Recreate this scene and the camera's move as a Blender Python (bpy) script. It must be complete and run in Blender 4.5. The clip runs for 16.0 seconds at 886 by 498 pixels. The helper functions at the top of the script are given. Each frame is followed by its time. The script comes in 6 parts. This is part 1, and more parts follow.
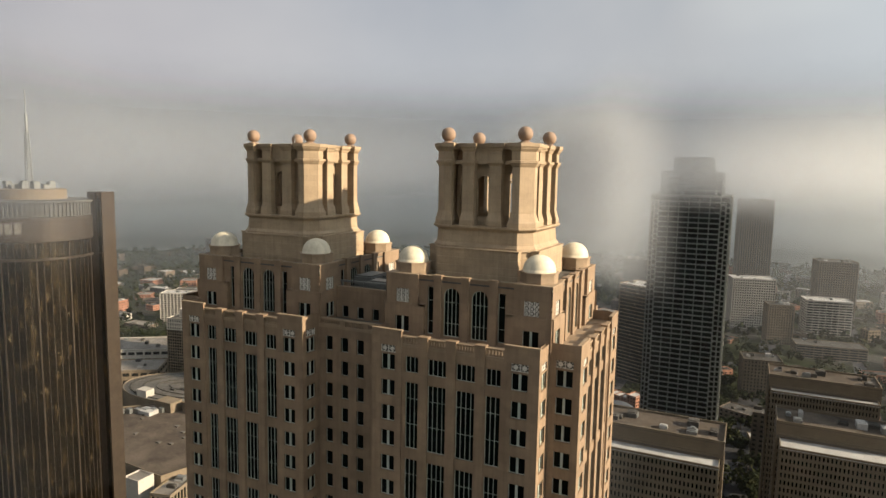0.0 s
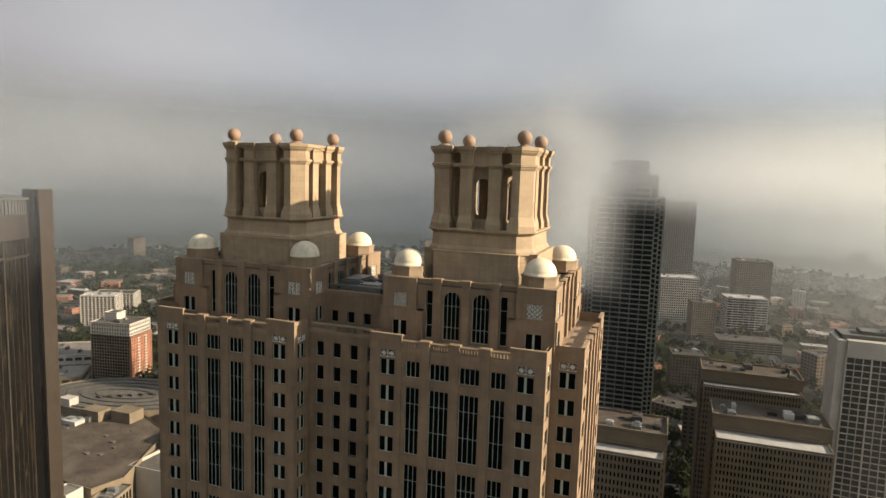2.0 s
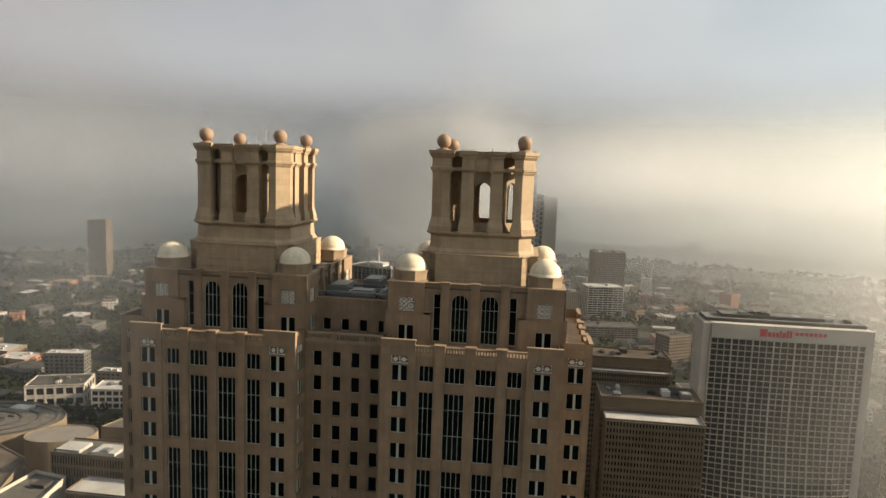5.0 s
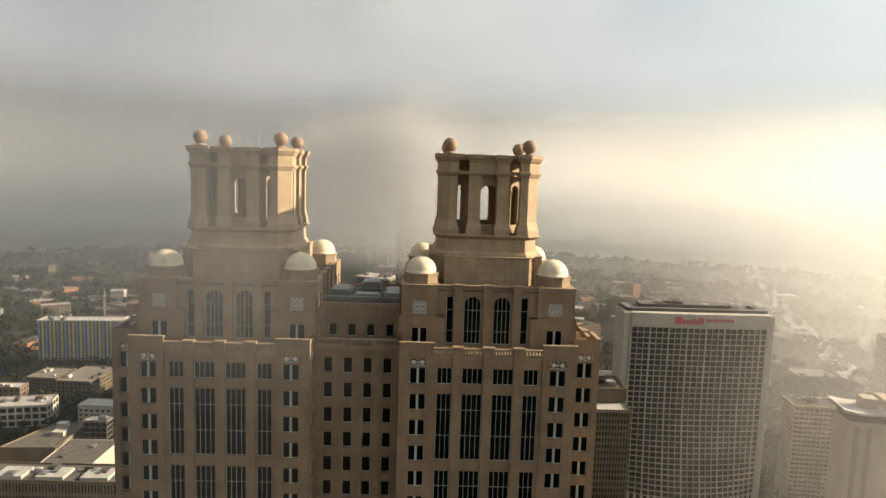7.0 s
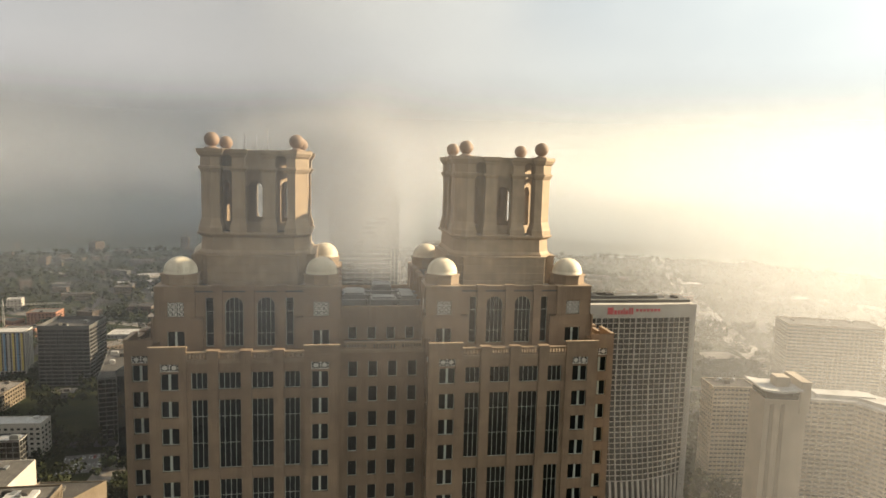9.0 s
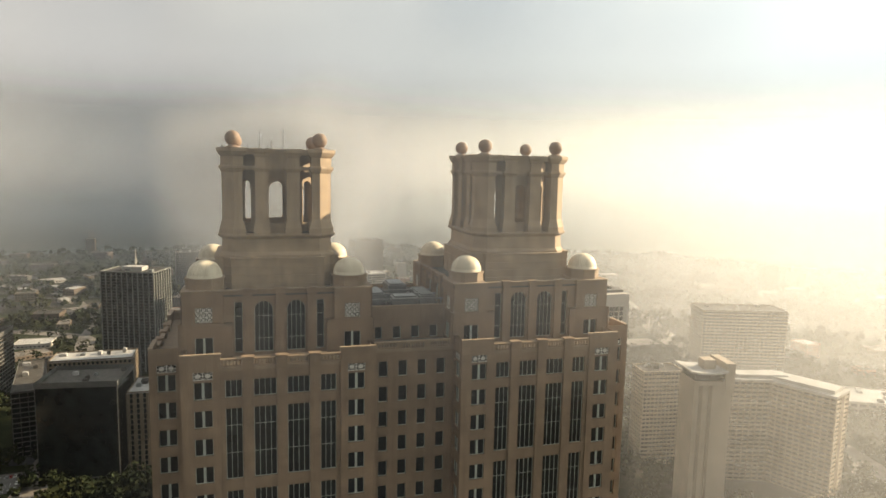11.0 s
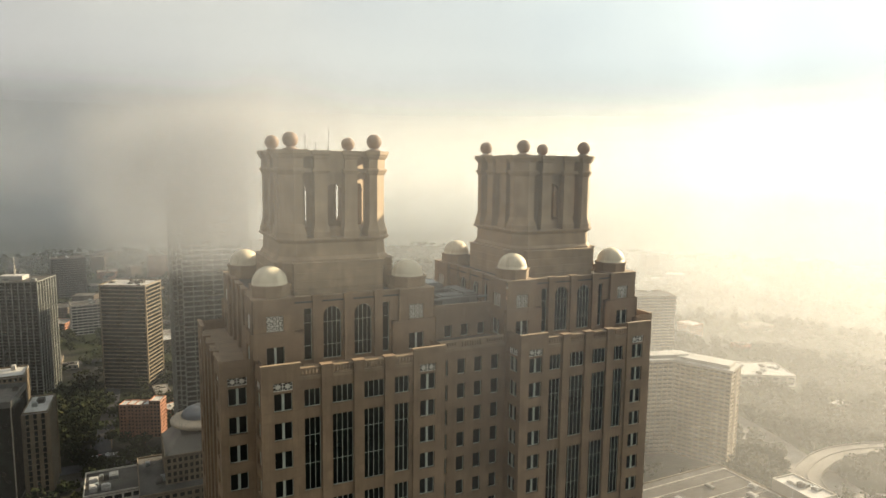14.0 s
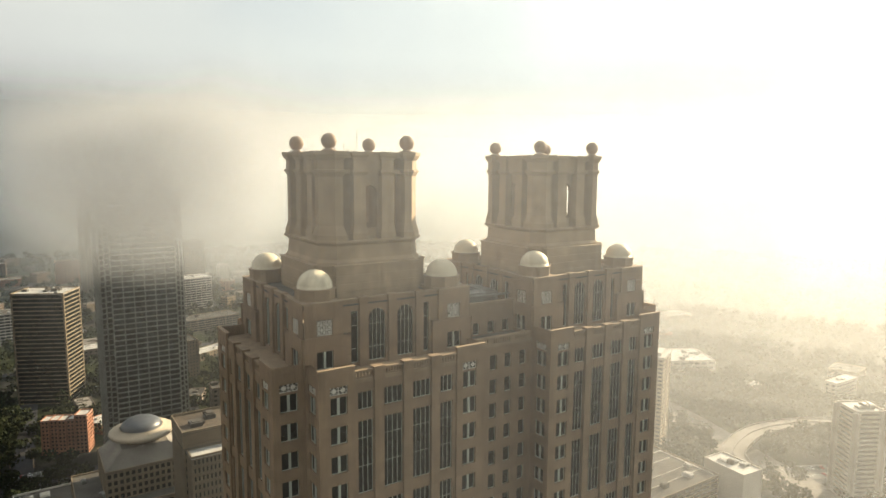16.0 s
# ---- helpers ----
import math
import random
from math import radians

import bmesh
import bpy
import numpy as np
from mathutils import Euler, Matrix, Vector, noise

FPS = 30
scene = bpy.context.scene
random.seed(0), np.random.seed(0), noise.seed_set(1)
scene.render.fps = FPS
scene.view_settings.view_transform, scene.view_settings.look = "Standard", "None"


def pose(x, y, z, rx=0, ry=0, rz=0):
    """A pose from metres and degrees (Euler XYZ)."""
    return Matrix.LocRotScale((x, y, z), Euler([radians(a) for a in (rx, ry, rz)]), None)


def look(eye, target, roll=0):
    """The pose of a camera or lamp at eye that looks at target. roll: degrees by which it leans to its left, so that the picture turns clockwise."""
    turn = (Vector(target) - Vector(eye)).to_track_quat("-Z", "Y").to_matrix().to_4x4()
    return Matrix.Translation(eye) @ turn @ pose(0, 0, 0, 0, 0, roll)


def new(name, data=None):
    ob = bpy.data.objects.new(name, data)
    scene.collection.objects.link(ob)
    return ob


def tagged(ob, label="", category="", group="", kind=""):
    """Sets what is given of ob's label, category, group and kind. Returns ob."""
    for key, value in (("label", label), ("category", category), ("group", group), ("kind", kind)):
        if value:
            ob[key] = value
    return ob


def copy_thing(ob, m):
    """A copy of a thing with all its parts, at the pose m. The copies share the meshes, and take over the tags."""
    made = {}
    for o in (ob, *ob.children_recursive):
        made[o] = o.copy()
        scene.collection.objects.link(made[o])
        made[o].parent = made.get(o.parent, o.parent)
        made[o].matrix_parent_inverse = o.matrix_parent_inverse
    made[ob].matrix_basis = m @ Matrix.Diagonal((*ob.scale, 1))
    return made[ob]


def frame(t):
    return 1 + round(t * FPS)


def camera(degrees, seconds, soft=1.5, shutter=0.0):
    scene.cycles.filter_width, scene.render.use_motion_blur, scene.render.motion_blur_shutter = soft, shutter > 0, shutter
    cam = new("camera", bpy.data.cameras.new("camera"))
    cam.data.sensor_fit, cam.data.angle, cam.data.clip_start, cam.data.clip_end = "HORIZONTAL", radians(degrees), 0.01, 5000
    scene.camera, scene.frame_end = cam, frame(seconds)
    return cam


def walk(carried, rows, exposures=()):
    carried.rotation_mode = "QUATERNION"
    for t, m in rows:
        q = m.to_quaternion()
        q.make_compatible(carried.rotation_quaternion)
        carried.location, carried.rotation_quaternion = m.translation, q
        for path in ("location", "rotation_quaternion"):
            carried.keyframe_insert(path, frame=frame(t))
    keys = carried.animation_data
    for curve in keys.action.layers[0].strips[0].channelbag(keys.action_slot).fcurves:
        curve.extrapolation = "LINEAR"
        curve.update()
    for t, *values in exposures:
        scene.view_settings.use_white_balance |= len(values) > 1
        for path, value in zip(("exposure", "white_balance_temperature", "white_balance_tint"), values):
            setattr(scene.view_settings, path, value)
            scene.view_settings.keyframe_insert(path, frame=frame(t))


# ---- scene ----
cam = camera(68.5, 16.0)
METRES, EYE, TILT, LEAN, TURN = 125.0, 229.0, 0.0, 0.0, 25.4
ROWS = [
    (0.0, 0.0, 0.0, 0.0, 0.12, -6.75, -1.05),
    (0.5, -0.0168, 0.0022, 0.0003, -0.72, -6.73, -1.27),
    (1.0, -0.0362, 0.0046, 0.0007, -2.36, -6.7, -1.46),
    (1.5, -0.0581, 0.0074, 0.0012, -4.15, -6.67, -1.61),
    (2.0, -0.0823, 0.0105, 0.0018, -5.96, -6.64, -1.76),
    (2.5, -0.1084, 0.0141, 0.0025, -7.91, -6.61, -1.85),
    (3.0, -0.1357, 0.0182, 0.003, -9.92, -6.6, -1.89),
    (3.5, -0.1642, 0.0231, 0.0035, -11.95, -6.58, -1.95),
    (4.0, -0.1932, 0.0287, 0.0044, -13.99, -6.58, -1.99),
    (6.5, -0.3454, 0.073, 0.0089, -24.53, -6.59, -1.82),
    (7.0, -0.3762, 0.085, 0.0102, -26.59, -6.61, -1.81),
    (7.5, -0.4069, 0.0979, 0.0111, -28.58, -6.61, -1.76),
    (8.0, -0.4371, 0.1124, 0.0118, -30.53, -6.63, -1.66),
    (8.5, -0.4672, 0.1273, 0.0126, -32.44, -6.66, -1.57),
    (9.0, -0.4968, 0.1436, 0.0136, -34.28, -6.68, -1.48),
    (11.5, -0.6337, 0.2425, 0.0139, -43.48, -6.89, -1.08),
    (12.0, -0.6597, 0.2646, 0.0143, -45.31, -6.9, -0.99),
    (12.5, -0.6852, 0.2877, 0.0145, -47.0, -6.91, -0.97),
    (13.0, -0.7099, 0.3115, 0.015, -48.54, -6.93, -0.89),
    (13.5, -0.7335, 0.3365, 0.0156, -50.06, -7.0, -0.79),
    (14.0, -0.7568, 0.3617, 0.0164, -51.57, -7.06, -0.71),
    (14.5, -0.7793, 0.3877, 0.0169, -53.19, -7.11, -0.63),
    (15.0, -0.8014, 0.4141, 0.0174, -54.96, -7.14, -0.53),
    (15.5, -0.8235, 0.4408, 0.0182, -56.82, -7.17, -0.46),
    (16.0, -0.844, 0.4687, 0.0187, -58.67, -7.19, -0.37),
]
walk(cam, [(t, pose(0, 0, EYE, TILT, LEAN, TURN) @ pose(METRES * x, METRES * y, METRES * z, 90 + pitch, roll, yaw)) for t, x, y, z, yaw, pitch, roll in ROWS],
     exposures=[(0.0, 0.52, 6050, 9), (4.0, 0.52, 6200, 9), (9.0, 0.80, 6650, 8), (12.5, 0.76, 6500, 6), (14.0, 0.78, 6500, 5), (15.0, 0.78, 6500, 5), (16.0, 0.97, 6500, 4)])


# ---- world, sun ----
SUN_AZ, SUN_EL = 9.0, 22.0          # degrees from +x towards +y, and above the horizon
sun_dir = Vector((math.cos(radians(SUN_AZ)) * math.cos(radians(SUN_EL)), math.sin(radians(SUN_AZ)) * math.cos(radians(SUN_EL)), math.sin(radians(SUN_EL))))
sun = new("sun", bpy.data.lights.new("sun", "SUN"))
sun.data.energy, sun.data.angle, sun.data.color = 8.2, radians(1.0), (1.0, 0.80, 0.56)
sun.matrix_world = look(tuple(sun_dir * 900), (0, 0, 0))

scene.cycles.transparent_max_bounces = 48
world = bpy.data.worlds.new("sky")
scene.world = world
world.use_nodes = True


def node(nt, kind, **inputs):
    n = nt.nodes.new(kind)
    for key, value in inputs.items():
        n.inputs[key.replace("_", " ")].default_value = value
    return n


def ramp(nt, source, stops):
    r = nt.nodes.new("ShaderNodeValToRGB")
    while len(r.color_ramp.elements) < len(stops):
        r.color_ramp.elements.new(0.5)
    for e, (p, c) in zip(r.color_ramp.elements, stops):
        e.position = p
        e.color = (*c, 1) if isinstance(c, tuple) else (c, c, c, 1)
    nt.links.new(source, r.inputs[0])
    return r.outputs[0]


def calc(nt, op, a, b=0.0, clamp=False):
    m = nt.nodes.new("ShaderNodeMath")
    m.operation, m.use_clamp = op, clamp
    for i, v in enumerate((a, b)):
        if isinstance(v, (int, float)):
            m.inputs[i].default_value = v
        else:
            nt.links.new(v, m.inputs[i])
    return m.outputs[0]


def blend(nt, fac, a, b, mode="MIX"):
    m = nt.nodes.new("ShaderNodeMix")
    m.data_type, m.blend_type = "RGBA", mode
    for i, v in ((0, fac), (6, a), (7, b)):
        if isinstance(v, (int, float)):
            m.inputs[i].default_value = v
        elif isinstance(v, tuple):
            m.inputs[i].default_value = (*v, 1)
        else:
            nt.links.new(v, m.inputs[i])
    return m.outputs[2]


def build_world():
    nt = world.node_tree
    nt.nodes.clear()
    out = nt.nodes.new("ShaderNodeOutputWorld")
    bg = nt.nodes.new("ShaderNodeBackground")
    sky = nt.nodes.new("ShaderNodeTexSky")
    sky.sky_type, sky.sun_disc = "NISHITA", False
    sky.sun_elevation, sky.sun_rotation = radians(SUN_EL), radians(90 - SUN_AZ)
    tc = nt.nodes.new("ShaderNodeTexCoord")
    xyz = nt.nodes.new("ShaderNodeSeparateXYZ")
    nt.links.new(tc.outputs["Generated"], xyz.inputs[0])
    # low cloud: brighter towards the sun, greyer towards the horizon, brightest overhead where it is thin
    dot = nt.nodes.new("ShaderNodeVectorMath")
    dot.operation = "DOT_PRODUCT"
    nt.links.new(tc.outputs["Generated"], dot.inputs[0])
    dot.inputs[1].default_value = tuple(sun_dir)
    side = calc(nt, "MULTIPLY_ADD", dot.outputs["Value"], 0.5)
    nt.nodes[-1].inputs[2].default_value = 0.5
    cloud = ramp(nt, side, [(0.0, (0.61, 0.565, 0.545)), (0.20, (0.61, 0.565, 0.545)), (0.36, (0.555, 0.545, 0.545)), (0.56, (0.57, 0.56, 0.545)), (0.80, (0.735, 0.77, 0.765)), (1.0, (1.10, 1.18, 1.17))])
    puff = node(nt, "ShaderNodeTexNoise", Scale=2.2, Detail=5.0, Roughness=0.5)
    nt.links.new(tc.outputs["Generated"], puff.inputs["Vector"])
    drift = node(nt, "ShaderNodeTexNoise", Scale=3.4, Detail=3.0, Roughness=0.45)
    stretch = nt.nodes.new("ShaderNodeMapping")
    stretch.inputs["Scale"].default_value = (1.0, 1.0, 1.8)
    nt.links.new(tc.outputs["Generated"], stretch.inputs[0])
    nt.links.new(stretch.outputs[0], drift.inputs["Vector"])
    cloud = blend(nt, 1.0, cloud, ramp(nt, drift.outputs["Fac"], [(0.3, (0.94, 0.94, 0.95)), (0.7, (1.06, 1.05, 1.03))]), "MULTIPLY")
    away = ramp(nt, xyz.outputs[2], [(0.0, 0.30), (0.07, 0.46), (0.16, 0.54), (0.35, 0.54), (0.85, 0.62)])
    sunward = ramp(nt, xyz.outputs[2], [(0.0, 0.30), (0.07, 0.42), (0.16, 0.52), (0.35, 0.58), (0.85, 0.62)])
    high = blend(nt, ramp(nt, side, [(0.45, 0.0), (0.85, 1.0)]), away, sunward)
    cloud = blend(nt, 1.0, cloud, high, "MULTIPLY")
    cloud = blend(nt, 1.0, cloud, (2.0, 2.0, 2.0), "MULTIPLY")
    gap = ramp(nt, puff.outputs["Fac"], [(0.45, 0.0), (0.72, 0.5)])
    up = ramp(nt, xyz.outputs[2], [(0.12, 0.0), (0.32, 1.0)])
    hole = calc(nt, "MULTIPLY", gap, up)
    blue = blend(nt, 1.0, sky.outputs[0], (0.10, 0.10, 0.10), "MULTIPLY")
    both = blend(nt, hole, cloud, blue)
    nt.links.new(both, bg.inputs["Color"])
    bg.inputs["Strength"].default_value = 0.60
    nt.links.new(bg.outputs[0], out.inputs[0])


build_world()

# ---- materials ----


def material(name, color, rough=0.8, vary=0.25, scale=0.6, fine=9.0, bump=0.15, metal=0.0, joints=None, spec=0.4, second=None, rand=0.0, streak=0.0):
    """Colour with two scales of variation and fine relief; joints: (width, height, depth of tone) of masonry courses in metres."""
    m = bpy.data.materials.new(name)
    m.use_nodes = True
    nt = m.node_tree
    b = nt.nodes["Principled BSDF"]
    tc = nt.nodes.new("ShaderNodeTexCoord")
    big = node(nt, "ShaderNodeTexNoise", Scale=scale, Detail=4.0, Roughness=0.6)
    small = node(nt, "ShaderNodeTexNoise", Scale=fine, Detail=3.0, Roughness=0.65)
    for n in (big, small):
        nt.links.new(tc.outputs["Object"], n.inputs["Vector"])
    dark = tuple(c * (1 - vary) for c in color)
    light = tuple(min(1.0, c * (1 + vary)) for c in (second or color))
    col = ramp(nt, big.outputs["Fac"], [(0.3, dark), (0.7, light)])
    grain = ramp(nt, small.outputs["Fac"], [(0.3, 1 - vary * 0.6), (0.7, 1.0)])
    col = blend(nt, 1.0, col, grain, "MULTIPLY")
    height = small.outputs["Fac"]
    if streak:
        mp = nt.nodes.new("ShaderNodeMapping")
        mp.inputs["Scale"].default_value = (1.3, 1.3, 0.07)
        nt.links.new(tc.outputs["Object"], mp.inputs[0])
        run = node(nt, "ShaderNodeTexNoise", Scale=1.0, Detail=5.0, Roughness=0.7)
        nt.links.new(mp.outputs[0], run.inputs["Vector"])
        col = blend(nt, 1.0, col, ramp(nt, run.outputs["Fac"], [(0.35, 1 - streak), (0.6, 1.0)]), "MULTIPLY")
    if joints:
        xyz = nt.nodes.new("ShaderNodeSeparateXYZ")
        nt.links.new(tc.outputs["Object"], xyz.inputs[0])
        com = nt.nodes.new("ShaderNodeCombineXYZ")
        nt.links.new(calc(nt, "ADD", xyz.outputs[0], xyz.outputs[1]), com.inputs[0])
        nt.links.new(xyz.outputs[2], com.inputs[1])
        br = nt.nodes.new("ShaderNodeTexBrick")
        nt.links.new(com.outputs[0], br.inputs["Vector"])
        w, h, tone = joints
        for key, v in (("Scale", 1.0), ("Mortar Size", 0.018), ("Brick Width", w), ("Row Height", h), ("Bias", 0.0), ("Mortar Smooth", 0.3)):
            br.inputs[key].default_value = v
        br.inputs["Color1"].default_value = (1, 1, 1, 1)
        br.inputs["Color2"].default_value = (0.90, 0.90, 0.90, 1)
        br.inputs["Mortar"].default_value = (tone, tone, tone, 1)
        col = blend(nt, 1.0, col, br.outputs["Color"], "MULTIPLY")
    if rand:
        info = nt.nodes.new("ShaderNodeObjectInfo")
        col = blend(nt, 1.0, col, ramp(nt, info.outputs["Random"], [(0.0, 1 - rand), (1.0, 1.0)]), "MULTIPLY")
    nt.links.new(col, b.inputs["Base Color"])
    b.inputs["Roughness"].default_value, b.inputs["Metallic"].default_value = rough, metal
    b.inputs["Specular IOR Level"].default_value = spec
    if bump:
        bm_ = node(nt, "ShaderNodeBump", Strength=bump, Distance=0.05)
        nt.links.new(height, bm_.inputs["Height"])
        nt.links.new(bm_.outputs[0], b.inputs["Normal"])
    return m


def glass_material(name, color, rough=0.08, wave=0.03, scale=0.25, spec=0.6, rand=0.5):
    """Dark window glass: glossy, slightly wavy, uneven from pane to pane."""
    m = bpy.data.materials.new(name)
    m.use_nodes = True
    nt = m.node_tree
    b = nt.nodes["Principled BSDF"]
    tc = nt.nodes.new("ShaderNodeTexCoord")
    n1 = node(nt, "ShaderNodeTexNoise", Scale=scale, Detail=2.0)
    nt.links.new(tc.outputs["Object"], n1.inputs["Vector"])
    info = nt.nodes.new("ShaderNodeObjectInfo")
    col = ramp(nt, n1.outputs["Fac"], [(0.35, tuple(c * 0.5 for c in color)), (0.7, tuple(c * 1.5 for c in color))])
    col = blend(nt, 1.0, col, ramp(nt, info.outputs["Random"], [(0.0, 1 - rand), (1.0, 1.0)]), "MULTIPLY")
    nt.links.new(col, b.inputs["Base Color"])
    b.inputs["Roughness"].default_value = rough
    b.inputs["Specular IOR Level"].default_value = spec
    bm_ = node(nt, "ShaderNodeBump", Strength=wave, Distance=0.5)
    nt.links.new(n1.outputs["Fac"], bm_.inputs["Height"])
    nt.links.new(bm_.outputs[0], b.inputs["Normal"])
    return m


STONE = material("tan_granite", (0.232, 0.160, 0.098), 0.75, 0.16, 0.25, 6.0, 0.2, joints=(1.5, 1.32, 0.72), streak=0.16)
STONE_TRIM = material("tan_granite_trim", (0.245, 0.177, 0.111), 0.75, 0.16, 0.5, 6.0, 0.2, streak=0.12)
LANTERN = material("warm_cast_stone", (0.330, 0.243, 0.150), 0.75, 0.14, 0.4, 5.0, 0.2, joints=(1.9, 0.95, 0.80), streak=0.14)
COPPER_DOME = material("cream_dome_metal", (0.60, 0.53, 0.39), 0.55, 0.12, 0.8, 8.0, 0.06, streak=0.2, spec=0.25)
BALL = material("terracotta_ball", (0.225, 0.152, 0.10), 0.7, 0.12, 1.2, 7.0, 0.12)
ROOF_DARK = material("weathered_roof_membrane", (0.085, 0.078, 0.066), 0.9, 0.35, 0.3, 3.0, 0.2)
LATTICE = material("pale_metal_grille", (0.55, 0.52, 0.45), 0.55, 0.1, 1.0, 8.0, 0.05)
MULLION = material("dull_green_mullion", (0.33, 0.355, 0.30), 0.6, 0.1, 1.0, 8.0, 0.05)
PANE = glass_material("dark_window_glass", (0.006, 0.009, 0.008), 0.16, spec=0.10)
DUCT = material("galvanised_duct", (0.20, 0.205, 0.195), 0.5, 0.2, 0.8, 6.0, 0.1, metal=0.6)

# ---- mesh helpers ----


class Mesh:
    """Collects faces, then becomes one mesh."""

    def __init__(self):
        self.v, self.f, self.m = [], [], []

    def face(self, pts, mi=0):
        n = len(self.v)
        self.v.extend([tuple(p) for p in pts])
        self.f.append(tuple(range(n, n + len(pts))))
        self.m.append(mi)

    def box(self, x0, x1, y0, y1, z0, z1, mi=0):
        n = len(self.v)
        self.v.extend([(x0, y0, z0), (x1, y0, z0), (x1, y1, z0), (x0, y1, z0), (x0, y0, z1), (x1, y0, z1), (x1, y1, z1), (x0, y1, z1)])
        for f in ((0, 3, 2, 1), (4, 5, 6, 7), (0, 1, 5, 4), (1, 2, 6, 5), (2, 3, 7, 6), (3, 0, 4, 7)):
            self.f.append(tuple(n + i for i in f))
            self.m.append(mi)

    def prism(self, ring, z0, z1, ring2=None, mi=0, bottom=True, top=True):
        """A prism over a plan polygon (anticlockwise), ring2 being its outline at the top."""
        ring2 = ring2 or ring
        n, k = len(self.v), len(ring)
        self.v.extend([(x, y, z0) for x, y in ring])
        self.v.extend([(x, y, z1) for x, y in ring2])
        for i in range(k):
            j = (i + 1) % k
            self.f.append((n + i, n + j, n + k + j, n + k + i))
            self.m.append(mi)
        if bottom:
            self.f.append(tuple(n + i for i in reversed(range(k))))
            self.m.append(mi)
        if top:
            self.f.append(tuple(n + k + i for i in range(k)))
            self.m.append(mi)

    def lathe(self, profile, k=24, cx=0.0, cy=0.0, mi=0):
        n = len(self.v)
        for r, z in profile:
            for i in range(k):
                a = 2 * math.pi * i / k
                self.v.append((cx + r * math.cos(a), cy + r * math.sin(a), z))
        for p in range(len(profile) - 1):
            for i in range(k):
                j = (i + 1) % k
                self.f.append((n + p * k + i, n + p * k + j, n + (p + 1) * k + j, n + (p + 1) * k + i))
                self.m.append(mi)

    def loft(self, rings, mi=0):
        """One closed skin through plan outlines at rising heights: rows of (outline, z)."""
        n, k = len(self.v), len(rings[0][0])
        for ring, z in rings:
            self.v.extend([(x, y, z) for x, y in ring])
        for p in range(len(rings) - 1):
            for i in range(k):
                j = (i + 1) % k
                self.f.append((n + p * k + i, n + p * k + j, n + (p + 1) * k + j, n + (p + 1) * k + i))
                self.m.append(mi)
        self.f.append(tuple(n + i for i in reversed(range(k))))
        self.f.append(tuple(n + (len(rings) - 1) * k + i for i in range(k)))
        self.m.extend([mi, mi])

    def data(self, name, mats, smooth=False):
        me = bpy.data.meshes.new(name)
        me.from_pydata(self.v, [], self.f)
        for m in (mats if isinstance(mats, (list, tuple)) else [mats]):
            me.materials.append(m)
        me.polygons.foreach_set("material_index", self.m)
        if smooth:
            me.polygons.foreach_set("use_smooth", [True] * len(self.f))
        me.update()
        return me


def part(name, me, parent, m=None, label="", kind=""):
    """Links mesh data as one object under a thing or a part."""
    ob = new(name, me)
    ob.parent = parent
    if m is not None:
        ob.matrix_basis = m
    return tagged(ob, label, kind=kind)


def thing(name, x, y, z, label, category, group="", kind="", rz=0.0):
    ob = new(name)
    ob.matrix_basis = pose(x, y, z, 0, 0, rz)
    ob.empty_display_size = 1.0
    return tagged(ob, label, category, group, kind)


def facade(mb, o, u, n, span, zspan, holes, depth, mi=0):
    """A wall sheet in a vertical plane with openings and their reveals; o: plan point at u = 0, u: direction along, n: outward."""
    def P(a, z, d=0.0):
        return (o[0] + u[0] * a - n[0] * d, o[1] + u[1] * a - n[1] * d, z)
    us = sorted({round(c, 4) for c in list(span) + [c for h in holes for c in h[:2]]})
    zs = sorted({round(c, 4) for c in list(zspan) + [c for h in holes for c in h[2:4]]})
    for z0, z1 in zip(zs, zs[1:]):
        run = None
        for u0, u1 in zip(us, us[1:]):
            cu, cz = (u0 + u1) / 2, (z0 + z1) / 2
            hole = any(h[0] < cu < h[1] and h[2] < cz < h[3] for h in holes)
            if hole:
                if run:
                    mb.face([P(run[0], z0), P(run[1], z0), P(run[1], z1), P(run[0], z1)], mi)
                run = None
            else:
                run = (run[0], u1) if run else (u0, u1)
        if run:
            mb.face([P(run[0], z0), P(run[1], z0), P(run[1], z1), P(run[0], z1)], mi)
    for h in holes:
        a, b, c, d = h[:4]
        if len(h) > 4:            # round-headed
            r = (b - a) / 2
            mid, spring = (a + b) / 2, d - r
            arc = [(mid + r * math.cos(t), spring + r * math.sin(t)) for t in [math.pi * i / 12 for i in range(13)]]
            for i in range(12):
                (p, q), (p2, q2) = arc[i], arc[i + 1]
                corner = (b, d) if i < 6 else (a, d)
                mb.face([P(*corner), P(p2, q2), P(p, q)], mi)
                mb.face([P(p, q), P(p2, q2), P(p2, q2, depth), P(p, q, depth)], mi)
            top = spring
        else:
            top = d
            mb.face([P(a, d), P(b, d), P(b, d, depth), P(a, d, depth)], mi)
        mb.face([P(a, c), P(b, c), P(b, c, depth), P(a, c, depth)], mi)
        mb.face([P(a, c), P(a, top), P(a, top, depth), P(a, c, depth)], mi)
        mb.face([P(b, c), P(b, top), P(b, top, depth), P(b, c, depth)], mi)


def face_pose(o, u, n, a, z, d):
    """Pose of a window at u = a, sill height z, recessed by d: local x along the wall, local -y outward."""
    m = Matrix(((u[0], -n[0], 0, o[0] + u[0] * a - n[0] * d), (u[1], -n[1], 0, o[1] + u[1] * a - n[1] * d), (0, 0, 1, z), (0, 0, 0, 1)))
    return m


